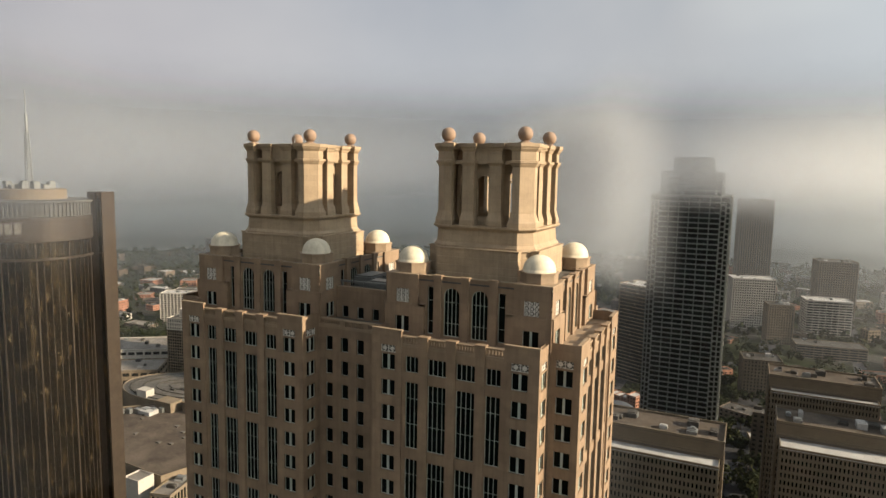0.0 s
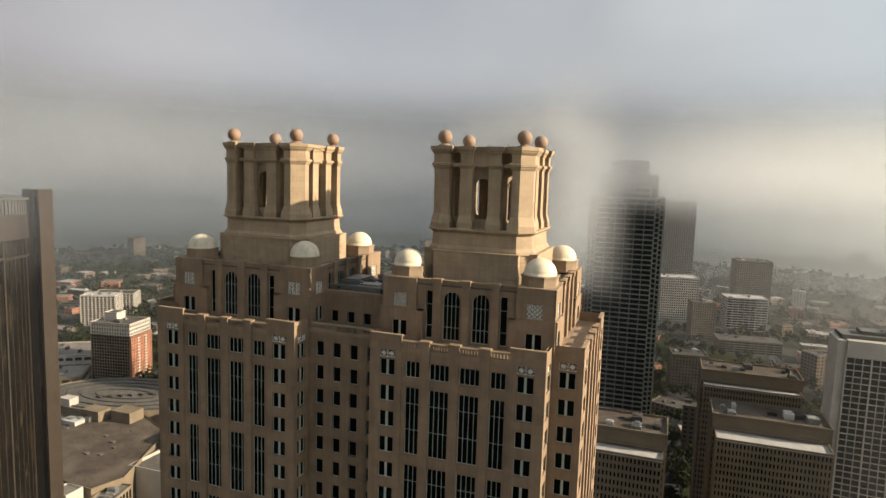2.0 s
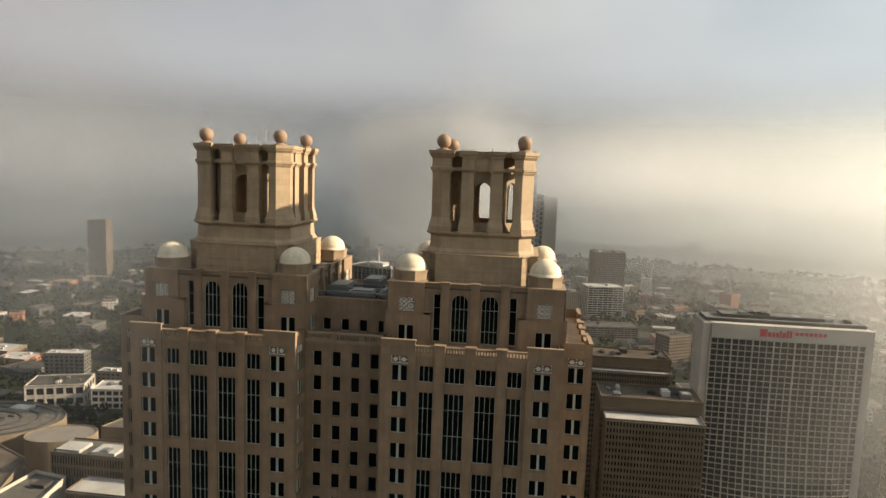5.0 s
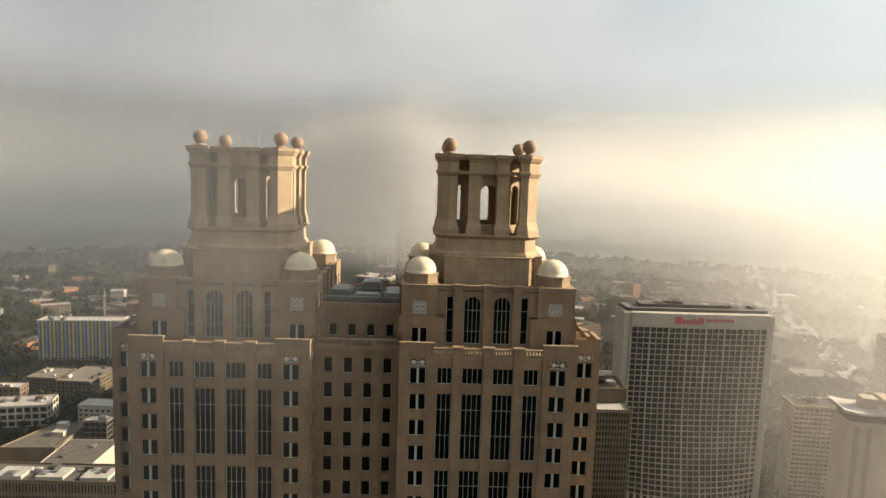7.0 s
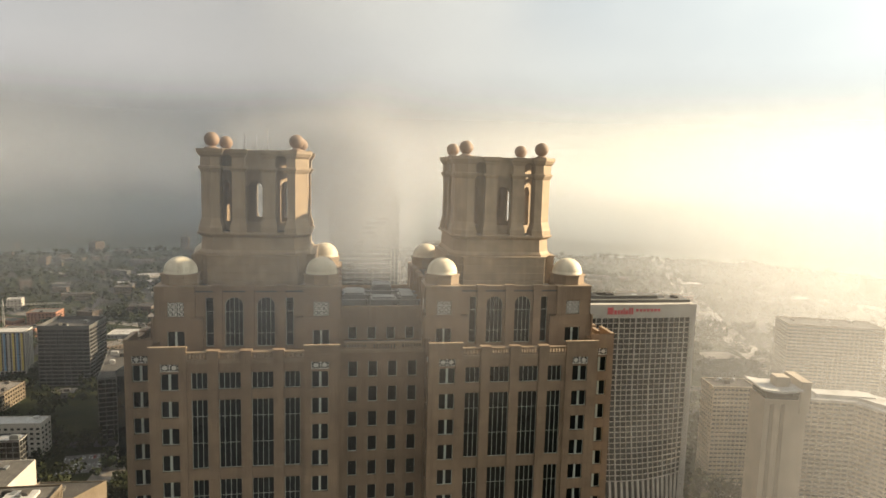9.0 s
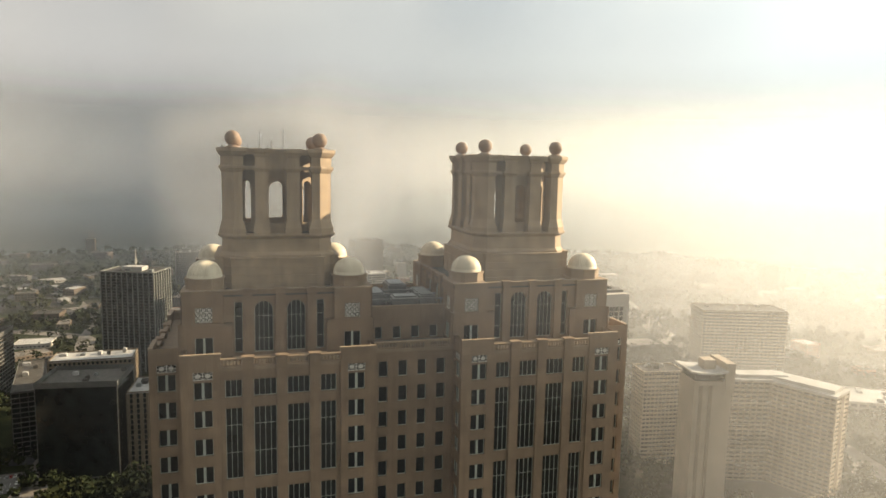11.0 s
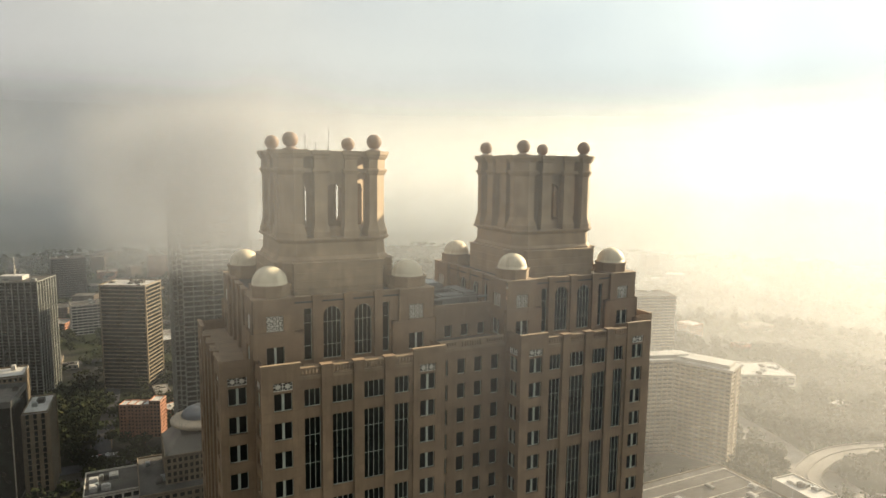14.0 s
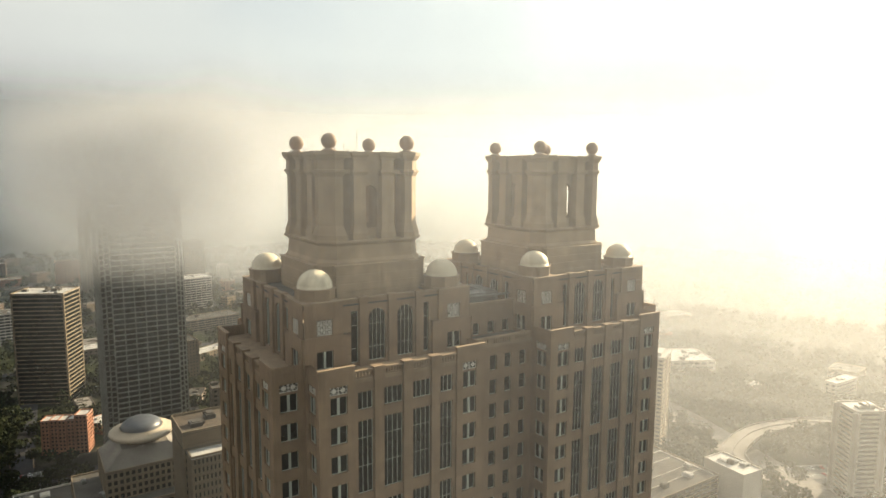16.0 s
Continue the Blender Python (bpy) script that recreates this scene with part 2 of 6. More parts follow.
def window_meshes(name, w, h, bars, rows, arch=False, bar=0.062, mid=0.0):
    """Frame with mullions (and sill), and the glass behind it; origin at the middle of the sill, local -y outward."""
    fr, gl = Mesh(), Mesh()
    t = 0.07
    r = w / 2
    spring = h - r if arch else h
    def top_at(x):
        return spring + math.sqrt(max(0.0, r * r - x * x)) if arch else h
    def outline(e):
        if not arch:
            return [(-r + e, e), (r - e, e), (r - e, h - e), (-r + e, h - e)]
        return [(-r + e, e), (r - e, e)] + [((r - e) * math.cos(math.pi * i / 14), spring + (r - e) * math.sin(math.pi * i / 14)) for i in range(15)]
    outer, inner = outline(0.0), outline(t)
    k = len(outer)
    fr.v = [(x, y, z) for y in (-0.06, 0.06) for ring in (outer, inner) for x, z in ring]
    for i in range(k):
        j = (i + 1) % k
        fr.f += [(i, j, k + j, k + i), (k + i, k + j, 3 * k + j, 3 * k + i), (j, i, 2 * k + i, 2 * k + j)]
        fr.m += [0, 0, 0]
    bits, made = [], {}
    for i in range(bars):
        x = -w / 2 + w * (i + 1) / (bars + 1)
        bw = mid if mid else bar
        top = round(top_at(x) - 0.03, 3)
        if top not in made:
            b = Mesh()
            b.box(-bw / 2, bw / 2, -0.09 if not mid else -0.16, 0.05, 0.02, top)
            made[top] = b.data("mullion", MULLION)
        bits.append(("mullion", made[top], Matrix.Translation((x, 0, 0))))
    rail = Mesh()
    rail.box(-w / 2 + 0.02, w / 2 - 0.02, -0.02, 0.045, -0.03, 0.03)
    rail = rail.data("rail", MULLION) if rows else None
    for z in rows:
        bits.append(("rail", rail, Matrix.Translation((0, 0, z))))
    if arch:
        k = 14
        pts = [(-r, 0.03, 0), (r, 0.03, 0)] + [(r * math.cos(math.pi * i / k), 0.03, spring + r * math.sin(math.pi * i / k)) for i in range(k + 1)]
        gl.face(pts)
    else:
        gl.face([(-w / 2, 0.03, 0), (w / 2, 0.03, 0), (w / 2, 0.03, h), (-w / 2, 0.03, h)])
    return fr.data(name + "_frame", MULLION), gl.data(name + "_pane", PANE), bits


def lattice_mesh(w, h, nx, nz, star=False):
    """A pierced grille: crossed bars and rings in a frame, or rosettes with eight rays."""
    m = Mesh()
    b = 0.09
    m.box(-w / 2, w / 2, 0.10, 0.14, 0, h, 1)
    for i in range(nx + 1):
        x = -w / 2 + w * i / nx
        m.box(x - b / 2, x + b / 2, -0.05, 0.1, 0, h)
    for j in range(nz + 1):
        z = h * j / nz
        m.box(-w / 2, w / 2, -0.05, 0.1, z - b / 2, z + b / 2)
    cw, ch = w / nx, h / nz
    for i in range(nx):
        for j in range(nz):
            cx, cz = -w / 2 + cw * (i + 0.5), ch * (j + 0.5)
            for sx in (-1, 1):
                e = b * 0.6
                m.face([(cx - sx * cw / 2 - e, -0.03, cz - ch / 2), (cx - sx * cw / 2 + e, -0.03, cz - ch / 2), (cx + sx * cw / 2 + e, -0.03, cz + ch / 2), (cx + sx * cw / 2 - e, -0.03, cz + ch / 2)])
            if star:
                m.box(cx - b / 2, cx + b / 2, -0.045, 0.06, cz - ch / 2 + b / 2, cz + ch / 2 - b / 2)
                for x0, x1 in ((cx - cw / 2 + b / 2, cx - b / 2), (cx + b / 2, cx + cw / 2 - b / 2)):
                    m.box(x0, x1, -0.045, 0.06, cz - b / 2, cz + b / 2)
            r1, r0, k = min(cw, ch) * 0.30, min(cw, ch) * 0.16, 8
            for q in range(k):
                a0, a1 = 2 * math.pi * q / k, 2 * math.pi * (q + 1) / k
                m.face([(cx + r1 * math.cos(a0), -0.05, cz + r1 * math.sin(a0)), (cx + r1 * math.cos(a1), -0.05, cz + r1 * math.sin(a1)), (cx + r0 * math.cos(a1), -0.05, cz + r0 * math.sin(a1)), (cx + r0 * math.cos(a0), -0.05, cz + r0 * math.sin(a0))])
    return m.data("lattice", [LATTICE, PANE])


# ---- the twin-crowned tower ----
CX, CY = -57.2, 100.0            # plan centre
OFF = 19.65                      # from there to the centre of each crown
ARM, REACH = 13.15, 17.65        # half width and reach of the arms of each cross-shaped shaft
FLOOR = 3.964
Z_WIN = 201.80                   # head of the top row of windows
Z_LOW = 138.0                    # windows are single pieces above this height
Z_TERR, Z_PIER = 203.9, 205.45
Z_UP = 213.3

tower = thing("skyscraper", CX, CY, 0, "tan granite skyscraper with twin lantern crowns and cream domes", "skyscraper")

PAIR = window_meshes("pair_window", 2.37, 2.43, 1, [], mid=0.34)
TALL_IN = window_meshes("tall_window", 3.05, 10.2, 3, [3.75, 7.7])
TALL_OUT = window_meshes("tall_window", 2.2, 10.2, 2, [3.75, 7.7])
SMALL_IN = window_meshes("small_window", 3.05, 2.43, 3, [])
SMALL_OUT = window_meshes("small_window", 2.2, 2.43, 2, [])
SINGLE = window_meshes("single_window", 1.38, 2.43, 0, [])
BAND = window_meshes("single_window", 1.3, 1.95, 0, [])
ARCH = window_meshes("arched_window", 2.6, 7.4, 3, [1.95, 5.2], arch=True, bar=0.055)
SLIT = window_meshes("slit_window", 1.1, 7.3, 0, [1.95, 5.2])
UPWIN = window_meshes("pair_window", 2.4, 2.45, 1, [], mid=0.3)
GRILLE_LOW = lattice_mesh(2.5, 1.1, 2, 1, star=True)
GRILLE_UP = lattice_mesh(2.25, 2.1, 3, 3)


def add_window(name, meshes, m, label=""):
    w = part(name, meshes[0], tower, m, label)
    part("pane", meshes[1], w)
    for kind, me, at in meshes[2]:
        part(kind, me, w, at)


def rows_down(step=1):
    k = 0
    while Z_WIN - k * FLOOR - 2.43 > Z_LOW:
        yield Z_WIN - k * FLOOR
        k += step


def arm_end(o, u, n, windows=True):
    """The broad end of an arm: two corner piers with paired windows, and four columns of tall windows between pilasters."""
    heads = list(rows_down())
    zb = Z_LOW - 2.0
    for sgn in (-1, 1):
        c = 10.35 * sgn
        holes = [(c - 1.185, c + 1.185, z - 2.43, z) for z in heads] + [(c - 1.25, c + 1.25, 202.1, 203.2)]
        pier = Mesh()
        facade(pier, o, u, n, tuple(sorted((8.1 * sgn, ARM * sgn))), (zb, Z_PIER), holes, 0.45)
        part("corner_pier", pier.data("corner_pier", STONE), tower)
        if windows:
            for z in heads:
                add_window("window", PAIR, face_pose(o, u, n, c, z - 2.43, 0.36))
            part("grille", GRILLE_LOW, tower, face_pose(o, u, n, c, 202.1, 0.22))
    groups = [(c, w) for c, w in ((-6.42, 2.2), (-2.27, 3.05), (2.27, 3.05), (6.42, 2.2))]
    tops = []
    z = Z_WIN - FLOOR
    while z - 10.2 > Z_LOW - 2:
        tops.append(z)
        z -= 3 * FLOOR
    holes = [(c - w / 2, c + w / 2, Z_WIN - 2.43, Z_WIN) for c, w in groups]
    holes += [(c - w / 2, c + w / 2, z - 10.2, z) for c, w in groups for z in tops]
    d = 0.30
    o2 = (o[0] - n[0] * d, o[1] - n[1] * d)
    mb = Mesh()
    facade(mb, o2, u, n, (-8.1, 8.1), (zb, 203.4), holes, 0.40)
    for sgn in (-1, 1):
        mb.face([(o[0] + u[0] * 8.1 * sgn, o[1] + u[1] * 8.1 * sgn, zb), (o2[0] + u[0] * 8.1 * sgn, o2[1] + u[1] * 8.1 * sgn, zb), (o2[0] + u[0] * 8.1 * sgn, o2[1] + u[1] * 8.1 * sgn, Z_PIER), (o[0] + u[0] * 8.1 * sgn, o[1] + u[1] * 8.1 * sgn, Z_PIER)])
    part("bay_wall", mb.data("bay_wall", STONE), tower)
    if windows:
        for c, w in groups:
            add_window("window", SMALL_IN if w > 3 else SMALL_OUT, face_pose(o2, u, n, c, Z_WIN - 2.43, 0.30))
            for z in tops:
                add_window("tall_window", TALL_IN if w > 3 else TALL_OUT, face_pose(o2, u, n, c, z - 10.2, 0.30))


def oriented_box(mb, o, u, n, a0, a1, d0, d1, z0, z1, mi=0):
    """A box on a wall: from a0 to a1 along it, from d0 to d1 outward of it."""
    def P(a, d):
        return (o[0] + u[0] * a + n[0] * d, o[1] + u[1] * a + n[1] * d)
    ring = [P(a0, d0), P(a1, d0), P(a1, d1), P(a0, d1)]
    cross = (ring[1][0] - ring[0][0]) * (ring[2][1] - ring[1][1]) - (ring[1][1] - ring[0][1]) * (ring[2][0] - ring[1][0])
    mb.prism(ring if cross > 0 else ring[::-1], z0, z1, mi=mi)


SIDES = {"front": ((1, 0), (0, -1)), "right": ((0, 1), (1, 0)), "back": ((-1, 0), (0, 1)), "left": ((0, -1), (-1, 0))}


def frame_at(cx, side, reach):
    u, n = SIDES[side]
    return (cx + n[0] * reach, n[1] * reach), u, n


def crown_of_shaft(cx, side):
    """Balustrade, pilasters with caps and corner-pier parapets along one arm end."""
    o, u, n = frame_at(cx, side, REACH)
    for c in (-4.5, 0.0, 4.5):
        m = Mesh()
        oriented_box(m, o, u, n, c - 0.72, c + 0.72, -0.32, 0.02, Z_LOW - 2, 203.2)
        oriented_box(m, o, u, n, c - 0.76, c + 0.76, -0.9, 0.08, 203.2, 204.85)
        oriented_box(m, o, u, n, c - 0.84, c + 0.84, -1.0, 0.16, 204.85, 205.08)
        part("pilaster", m.data("pilaster", STONE), tower)
    for a0, a1 in ((-8.1, -5.28), (-3.72, -0.78), (0.78, 3.72), (5.28, 8.1)):
        rail = Mesh()
        oriented_box(rail, o, u, n, a0, a1, -0.75, -0.22, 203.15, 203.62)
        oriented_box(rail, o, u, n, a0, a1, -0.78, -0.18, 204.52, 204.80)
        k = int((a1 - a0) / 0.42)
        for i in range(k):
            c = a0 + (i + 0.5) * (a1 - a0) / k
            oriented_box(rail, o, u, n, c - 0.11, c + 0.11, -0.60, -0.36, 203.62, 204.52)
        part("balustrade", rail.data("balustrade", STONE_TRIM), tower)
    for sgn in (-1, 1):
        cap = Mesh()
        a0, a1 = sorted((8.0 * sgn, (ARM + 0.06) * sgn))
        oriented_box(cap, o, u, n, a0, a1, -0.55, 0.06, Z_PIER, Z_PIER + 0.22)
        part("coping", cap.data("coping", STONE_TRIM), tower)


def upper_face(cx, side, windows=True):
    """One face of the square storey below the crown: corner blocks, two arched windows, two slits."""
    o, u, n = frame_at(cx, side, 13.45)
    for sgn in (-1, 1):
        c = 10.35 * sgn
        mb = Mesh()
        facade(mb, o, u, n, tuple(sorted((6.6 * sgn, 13.72 * sgn))), (Z_TERR, 208.9), [(c - 1.2, c + 1.2, 204.4, 206.85)], 0.4)
        o1 = (o[0] - n[0] * 0.12, o[1] - n[1] * 0.12)
        facade(mb, o1, u, n, tuple(sorted((7.7 * sgn, 13.2 * sgn))), (208.9, Z_UP), [(c - 1.12, c + 1.12, 209.0, 211.1)], 0.3)
        oriented_box(mb, o, u, n, *sorted((6.6 * sgn, 7.7 * sgn)), -0.9, 0.0, 208.6, 208.92)
        a = 6.6 * sgn
        mb.face([(o[0] + u[0] * a, o[1] + u[1] * a, Z_TERR), (o[0] + u[0] * a - n[0] * 0.9, o[1] + u[1] * a - n[1] * 0.9, Z_TERR), (o[0] + u[0] * a - n[0] * 0.9, o[1] + u[1] * a - n[1] * 0.9, 208.9), (o[0] + u[0] * a, o[1] + u[1] * a, 208.9)])
        a = 7.7 * sgn
        mb.face([(o1[0] + u[0] * a, o1[1] + u[1] * a, 208.9), (o1[0] + u[0] * a - n[0] * 0.8, o1[1] + u[1] * a - n[1] * 0.8, 208.9), (o1[0] + u[0] * a - n[0] * 0.8, o1[1] + u[1] * a - n[1] * 0.8, Z_UP), (o1[0] + u[0] * a, o1[1] + u[1] * a, Z_UP)])
        part("corner_block", mb.data("corner_block", STONE), tower)
        if windows:
            add_window("window", UPWIN, face_pose(o, u, n, c, 204.4, 0.32))
            part("grille", GRILLE_UP, tower, face_pose(o1, u, n, c, 209.0, 0.2))
    o2 = (o[0] - n[0] * 0.62, o[1] - n[1] * 0.62)
    holes = [(-2.27 - 1.3, -2.27 + 1.3, 204.35, 211.75, 1), (2.27 - 1.3, 2.27 + 1.3, 204.35, 211.75, 1), (-5.73 - 0.55, -5.73 + 0.55, 204.4, 211.7), (5.73 - 0.55, 5.73 + 0.55, 204.4, 211.7)]
    mb = Mesh()
    facade(mb, o2, u, n, (-7.75, 7.75), (Z_TERR, Z_UP), holes, 0.4)
    part("arcade_wall", mb.data("arcade_wall", STONE), tower)
    if windows:
        for c in (-2.27, 2.27):
            add_window("arched_window", ARCH, face_pose(o2, u, n, c, 204.35, 0.3))
        for c in (-5.73, 5.73):
            add_window("slit_window", SLIT, face_pose(o2, u, n, c, 204.4, 0.3))
    for c in (-4.5, 0.0, 4.5):
        m = Mesh()
        oriented_box(m, o2, u, n, c - 0.62, c + 0.62, -0.1, 0.38, Z_TERR, 213.0)
        oriented_box(m, o2, u, n, c - 0.74, c + 0.74, -0.5, 0.52, 213.0, 213.62)
        part("pilaster", m.data("pilaster", STONE), tower)
    cope = Mesh()
    oriented_box(cope, o2, u, n, -7.75, 7.75, -0.5, 0.18, Z_UP, Z_UP + 0.16)
    part("coping", cope.data("coping", STONE_TRIM), tower)


def octagon(h, c):
    return [(h, -(h - c)), (h, h - c), (h - c, h), (-(h - c), h), (-h, h - c), (-h, -(h - c)), (-(h - c), -h), (h - c, -h)]


def shift(ring, cx, cy=0.0):
    return [(x + cx, y + cy) for x, y in ring]


def pillar_ring(sx, sy, grow, h=7.95, c=1.75, w=2.95):
    """Plan of a corner pillar: a square with its outer corner cut, grown by a margin."""
    g = grow
    a, b = h + g, h - w - g
    k = c + g * 0.6
    q = 0.75
    pts = [(b + q, b), (a, b), (a, a - k), (a - k, a), (b, a), (b, b + q)]
    pts = [(x * sx, y * sy) for x, y in pts]
    return pts if sx * sy > 0 else pts[::-1]


def lantern(cx):
    """The open belvedere on top of a crown."""
    for i in range(4):                       # courses of the plinth
        z0 = 212.4 + i * 1.22
        c = Mesh()
        c.loft([(shift(octagon(h, 2.3), cx), z) for h, z in ((8.30, z0), (8.35, z0 + 0.05), (8.35, z0 + 1.15), (8.29, z0 + 1.22))])
        part("stone_course", c.data("stone_course", LANTERN), tower)
        for side in SIDES:
            o, u, n = frame_at(cx, side, 8.35)
            c = Mesh()
            c.loft([([(o[0] + u[0] * a * (6.7 - g) + n[0] * d, o[1] + u[1] * a * (6.7 - g) + n[1] * d) for a, d in ((-1, -0.5), (-1, 0.75 - g), (1, 0.75 - g), (1, -0.5))], z) for g, z in ((0.06, z0), (0.0, z0 + 0.05), (0.0, z0 + 1.15), (0.06, z0 + 1.22))])
            part("stone_course", c.data("stone_course", LANTERN), tower)
    for side in SIDES:
        o, u, n = frame_at(cx, side, 8.35)
        c = Mesh()
        oriented_box(c, o, u, n, -6.85, 6.85, -0.5, 0.9, 217.28, 217.46)
        part("plinth_cap", c.data("plinth_cap", LANTERN), tower)
    tier = Mesh()
    tier.loft([(shift(octagon(h, c), cx), z) for h, c, z in ((8.5, 2.2, 217.28), (8.45, 2.2, 217.75), (8.1, 2.0, 218.2), (7.95, 1.9, 220.1), (8.5, 2.1, 220.5), (8.6, 2.1, 220.6), (8.6, 2.1, 220.85))])
    part("base_tier", tier.data("base_tier", LANTERN), tower)
    # corner pillars
    for sx in (-1, 1):
        for sy in (-1, 1):
            p = Mesh()
            def ring(g):
                return shift(pillar_ring(sx, sy, g), cx)
            p.loft([(ring(g), z) for g, z in ((0.42, 220.85), (0.42, 221.6), (0.3, 221.9), (0.0, 223.0), (0.0, 229.9), (0.22, 230.25), (0.26, 230.4), (0.40, 230.5), (0.42, 230.85), (0.10, 230.9), (0.10, 232.2), (0.45, 232.6), (0.52, 232.8), (0.66, 232.95), (0.68, 233.45))])
            part("corner_pillar", p.data("corner_pillar", LANTERN), tower)
            b = Mesh()
            bx, by = cx + 6.3 * sx, 6.3 * sy
            b.lathe([(0.0, 233.4), (1.15, 233.4), (1.1, 233.6), (0.62, 233.72), (0.55, 233.9)] + [(1.12 * math.sin(t), 234.85 - 1.12 * math.cos(t)) for t in [0.5 + (math.pi - 0.5) * i / 14 for i in range(15)]], 24, bx, by)
            part("ball", b.data("ball", BALL, True), tower, label="round terracotta-coloured finial ball")
    # eight-sided drum: an arch in each side, the slanting sides standing free behind the corner pillars
    for side in SIDES:
        o, u, n = frame_at(cx, side, 6.3)
        w = Mesh()
        holes = [(-1.28, 1.28, 222.3, 228.6, 1)]
        facade(w, o, u, n, (-2.75, 2.75), (220.85, 232.6), holes, 0.7)
        oi = (o[0] - n[0] * 0.7, o[1] - n[1] * 0.7)
        facade(w, oi, u, n, (-2.5, 2.5), (220.85, 232.6), holes, 0.01)
        part("arcade_wall", w.data("arcade_wall", LANTERN), tower)
        k = math.sqrt(0.5)
        dn = ((n[0] + u[0]) * k, (n[1] + u[1]) * k)
        du = ((u[0] - n[0]) * k, (u[1] - n[1]) * k)
        reach = (6.3 + 2.75) * k
        od = (cx + dn[0] * reach, dn[1] * reach)
        w = Mesh()
        holes = [(-0.95, 0.95, 222.3, 228.7, 1)]
        half = (6.3 - 2.75) * k
        facade(w, od, du, dn, (-half, half), (220.85, 232.6), holes, 0.6)
        oi = (od[0] - dn[0] * 0.6, od[1] - dn[1] * 0.6)
        facade(w, oi, du, dn, (-half + 0.25, half - 0.25), (220.85, 232.6), holes, 0.01)
        for e in (-1, 1):                     # impost blocks at the springing of the arch
            oriented_box(w, od, du, dn, *sorted((e * 0.82, e * 1.25)), -0.62, 0.12, 227.5, 227.85)
        part("arcade_wall", w.data("arcade_wall", LANTERN), tower)
        o, u, n = frame_at(cx, side, 6.45)
        for c in (-2.25, 2.25):
            p = Mesh()
            p.loft([([(o[0] + u[0] * (c + a * (0.95 + g)) + n[0] * d, o[1] + u[1] * (c + a * (0.95 + g)) + n[1] * d) for a, d in ((-1, -0.02), (-1, 1.25 + g), (1, 1.25 + g), (1, -0.02))], z) for g, z in ((0.28, 220.85), (0.28, 221.7), (0.05, 222.7), (0.0, 223.0), (0.0, 230.0), (0.16, 230.3), (0.34, 230.5), (0.36, 230.85))])
            part("pier", p.data("pier", LANTERN), tower)
        e = Mesh()
        oriented_box(e, o, u, n, -5.6, 5.6, -0.2, 0.75, 230.3, 230.85)
        oriented_box(e, o, u, n, -3.0, 3.0, -0.2, 0.75, 230.85, 232.6)
        oriented_box(e, o, u, n, -5.6, 5.6, -0.8, 1.15, 232.55, 233.1)
        oriented_box(e, o, u, n, -5.6, 5.6, -0.8, 1.45, 233.1, 233.38)
        for c in (-2.25, 2.25):
            e.loft([([(o[0] + u[0] * (c + a * (0.95 + g)) + n[0] * d, o[1] + u[1] * (c + a * (0.95 + g)) + n[1] * d) for a, d in ((-1, -0.02), (-1, 1.25 + g), (1, 1.25 + g), (1, -0.02))], z) for g, z in ((0.0, 230.84), (0.0, 232.15), (0.14, 232.4), (0.18, 232.6), (0.42, 232.9), (0.46, 233.42))])
        part("entablature", e.data("entablature", LANTERN), tower)
        spikes = Mesh()
        for c in (-4.2, -1.4, 1.4, 4.2):
            oriented_box(spikes, o, u, n, c - 0.04, c + 0.04, 1.5, 1.58, 233.4, 233.95)
        part("lightning_rod", spikes.data("lightning_rod", DUCT), tower)
    roof = Mesh()
    roof.box(cx - 6.9, cx + 6.9, -6.9, 6.9, 232.58, 233.03)
    roof.box(cx - 6.2, cx + 6.2, -6.2, 6.2, 220.7, 220.95)
    part("lantern_roof", roof.data("lantern_roof", ROOF_DARK), tower)
    if cx < 0:
        for x, y, h in ((-2.4, 0.6, 3.0), (-0.6, 1.2, 2.0), (1.2, 0.3, 3.8)):
            a = Mesh()
            a.lathe([(0.05, 233.0), (0.05, 233.0 + h)], 6, cx + x, y)
            a.box(cx + x - 0.3, cx + x + 0.3, y - 0.03, y + 0.03, 232.6 + h, 232.66 + h)
            part("aerial", a.data("aerial", DUCT), tower)


def dome(x, y):
    d = Mesh()
    d.prism([(x + 2.75 * math.cos(math.radians(22.5 + 45 * i)), y + 2.75 * math.sin(math.radians(22.5 + 45 * i))) for i in range(8)], 213.0, 215.0)
    d.prism([(x + 2.9 * math.cos(math.radians(22.5 + 45 * i)), y + 2.9 * math.sin(math.radians(22.5 + 45 * i))) for i in range(8)], 214.75, 215.02)
    d.prism([(x + 2.95 * math.cos(math.radians(22.5 + 45 * i)), y + 2.95 * math.sin(math.radians(22.5 + 45 * i))) for i in range(8)], 213.0, 213.45)
    drum = part("dome_drum", d.data("dome_drum", STONE_TRIM), tower)
    s_ = Mesh()
    s_.lathe([(2.38, 215.0), (2.38, 215.2)] + [(2.38 * math.cos(t), 215.2 + 2.25 * math.sin(t)) for t in [math.pi / 2 * i / 10 for i in range(11)]], 32, x, y)
    part("dome", s_.data("dome", COPPER_DOME, True), drum, label="cream-coloured hemispherical metal dome")


